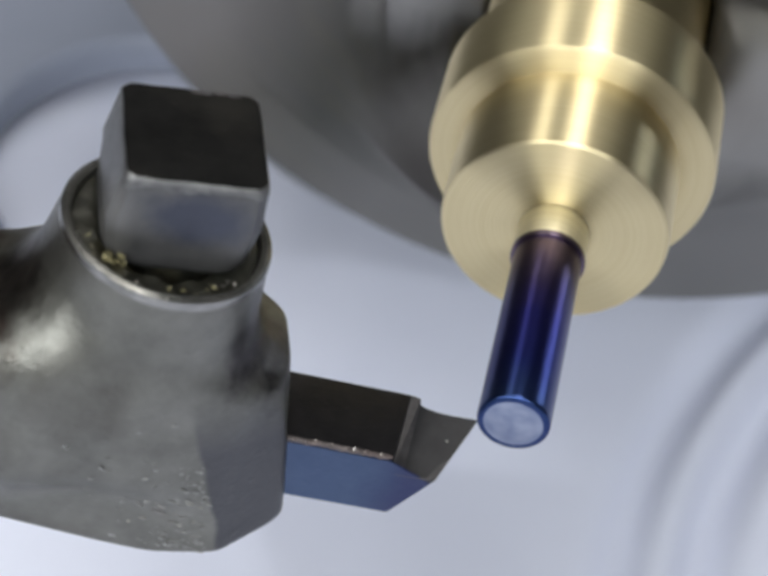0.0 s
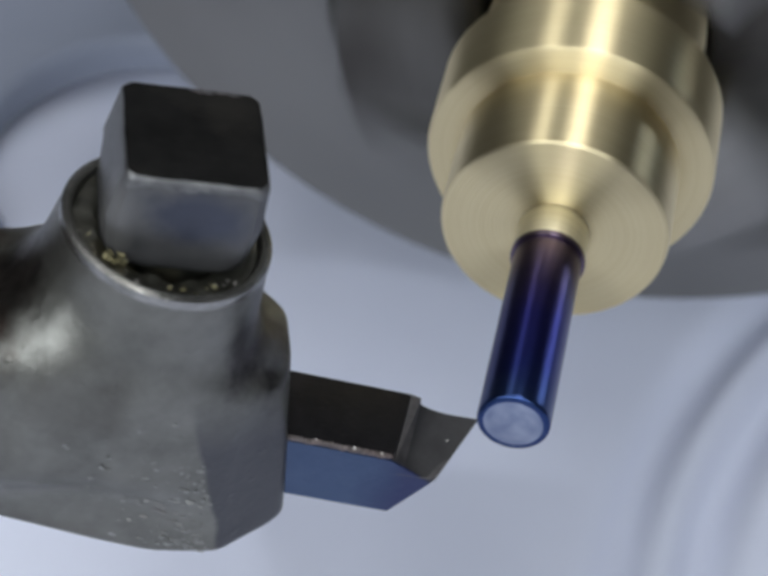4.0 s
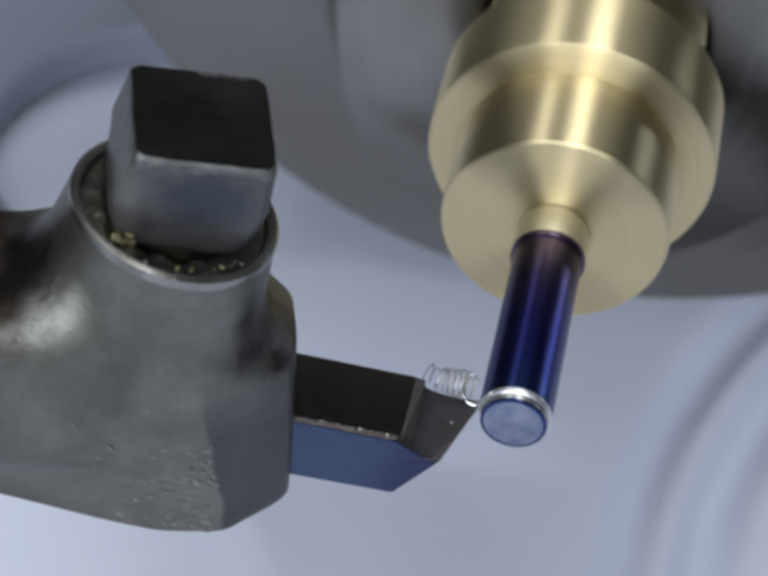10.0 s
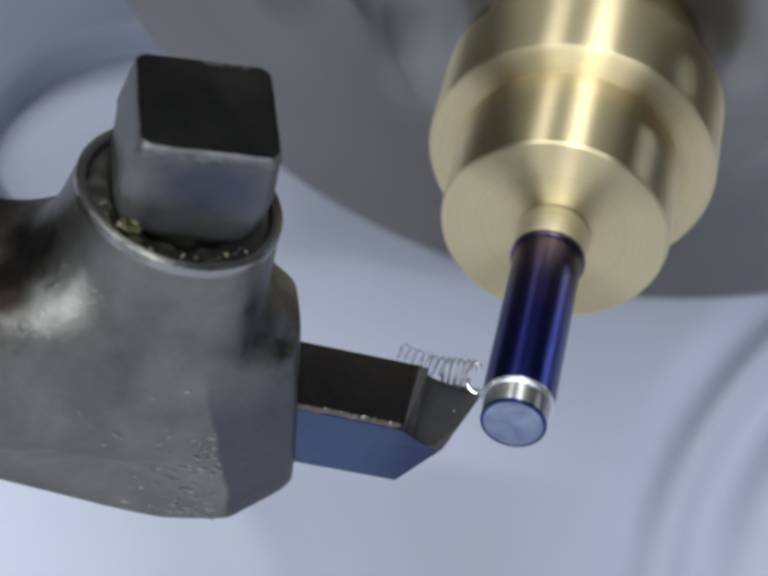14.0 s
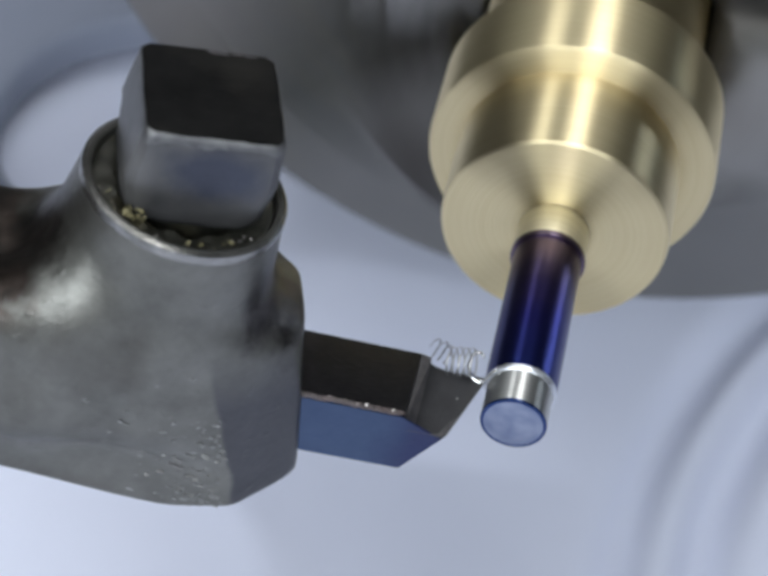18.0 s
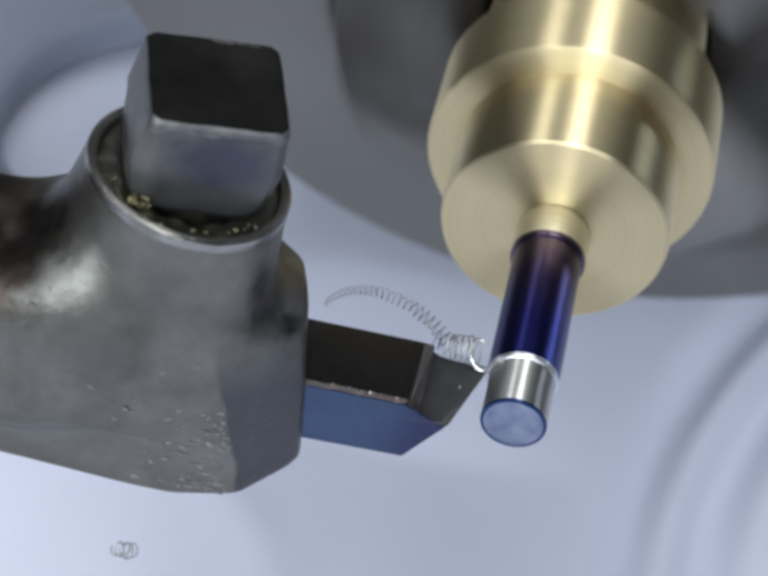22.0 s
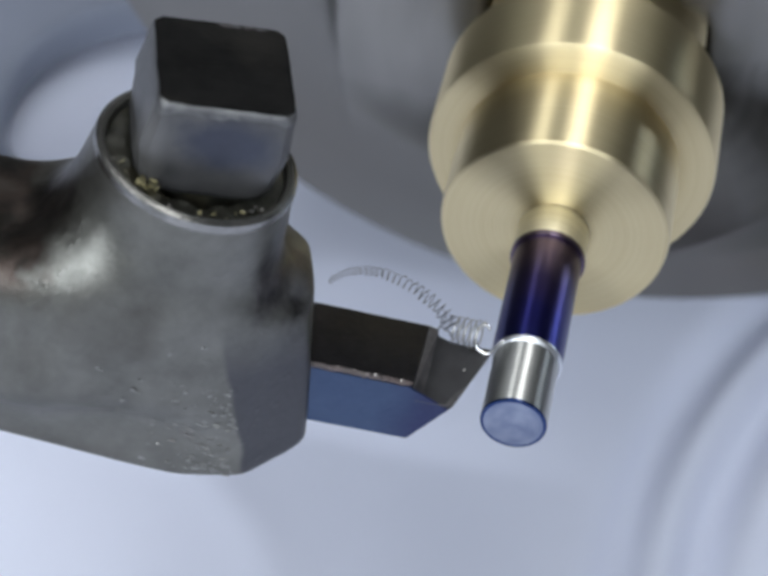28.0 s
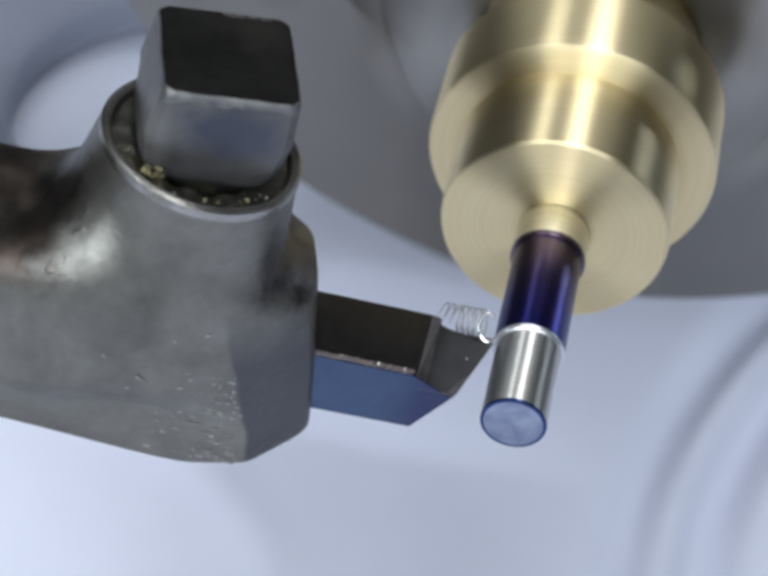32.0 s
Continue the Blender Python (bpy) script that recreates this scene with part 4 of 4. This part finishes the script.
fly_f = chip_coil("broken_chip", "broken loose steel chip coil", 9, 0.6, 0.62, 0.07, 0.4, WORN)
fly_g = chip_coil("broken_chip", "broken loose steel chip coil", 7, 0.65, 0.6, 0.06, 0.4, WORN)

# each: the chip, when it starts to grow, when it breaks off, its rise, and its fall
FLYERS = [
    (fly_i, 7.66, 8.1, 62, 80.0, [(0.1, (-8, -3, 6), (-1, 0.2, 0.3)), (0.3, (-20, -12, -20), (-0.6, -0.4, -1)), (0.5, (-30, -22, -72), (-1, -0.4, 0))]),
    (fly_c, 8.5, 9.3, 6, 80.0, [(0.1, (-16, -4, 0), (-1, 0.2, -0.3)), (0.3, (-24, -10, -30), (-0.6, -0.4, -1)), (0.5, (-34, -16, -72), (-1, -0.4, 0))]),
    (fly_g, 11.3, 15.9, -9, 80.0, [(0.1, (-14, -4, 0), (-1, 0.2, -0.3)), (0.3, (-24, -10, -30), (-0.6, -0.4, -1)), (0.5, (-48, -20, -72), (-1, -0.4, 0))]),
    (fly_a, 15.9, 16.6, -8, 80.0, [(0.1, (-7, -5, 4), (-0.6, -0.6, -0.2)), (0.2, (-7.0, -16.5, 13.0), (-0.4, -0.8, -0.7)), (0.4, (-3.8, -22.5, 19.0), (0.20, -0.66, -0.72)), (0.6, (-4.5, -29, 19.5), (-0.8, -0.5, -0.2)), (0.8, (-18, -36, -15), (-0.6, -0.3, -1)), (1.1, (-40, -30, -71), (-1, 0.3, 0.0))]),
    (fly_b, 21.4, 21.8, 16, 80.0, [(0.1, (-14, -4, 0), (-1, 0, 0.2)), (0.2, (-22.4, -19, 1.2), (-0.4, -0.5, 0.6)), (0.7, (-10.5, -18, 1), (-0.5, -0.6, -0.5)), (0.9, (-20, -20, -40), (0, -0.5, -1)), (1.1, (-30, -22, -71), (-1, 0.2, 0))]),
    (fly_f, 20.4, 21.3, -10, 80.0, [(0.1, (-14, -4, 0), (-1, 0.2, -0.3)), (0.3, (-24, -10, -30), (-0.6, -0.4, -1)), (0.5, (-42, -26, -72), (-1, -0.4, 0))]),
    (fly_d, 24.6, 25.4, 8, 80.0, [(0.1, (-14, -4, -4), (-1, 0, 0.4)), (0.3, (-20, -14, -40), (-0.3, -0.4, -1)), (0.5, (-26, -20, -71), (-1, 0.5, 0))]),
    (fly_h, 21.86, 22.3, -2, 0.0, [(0.1, (-14, -4, -4), (-1, 0, 0.4)), (0.3, (-20, -14, -40), (-0.3, -0.6, -1)), (0.5, (-38, -18, -71), (-0.5, -1, 0))]),
    (fly_e, 27.4, 28.06, 0, 0.0, [(0.1, (-14, -4, -4), (-1, 0, 0.4)), (0.3, (-20, -14, -40), (-0.3, -0.6, -1)), (0.5, (-30, -24, -71), (-0.5, -1, 0))]),
]
motions(the_bay_edge, the_chuck, the_brass, the_pin, the_sleeve, the_burr, the_holder, the_bit, the_root, the_coil, the_tail, FLYERS)
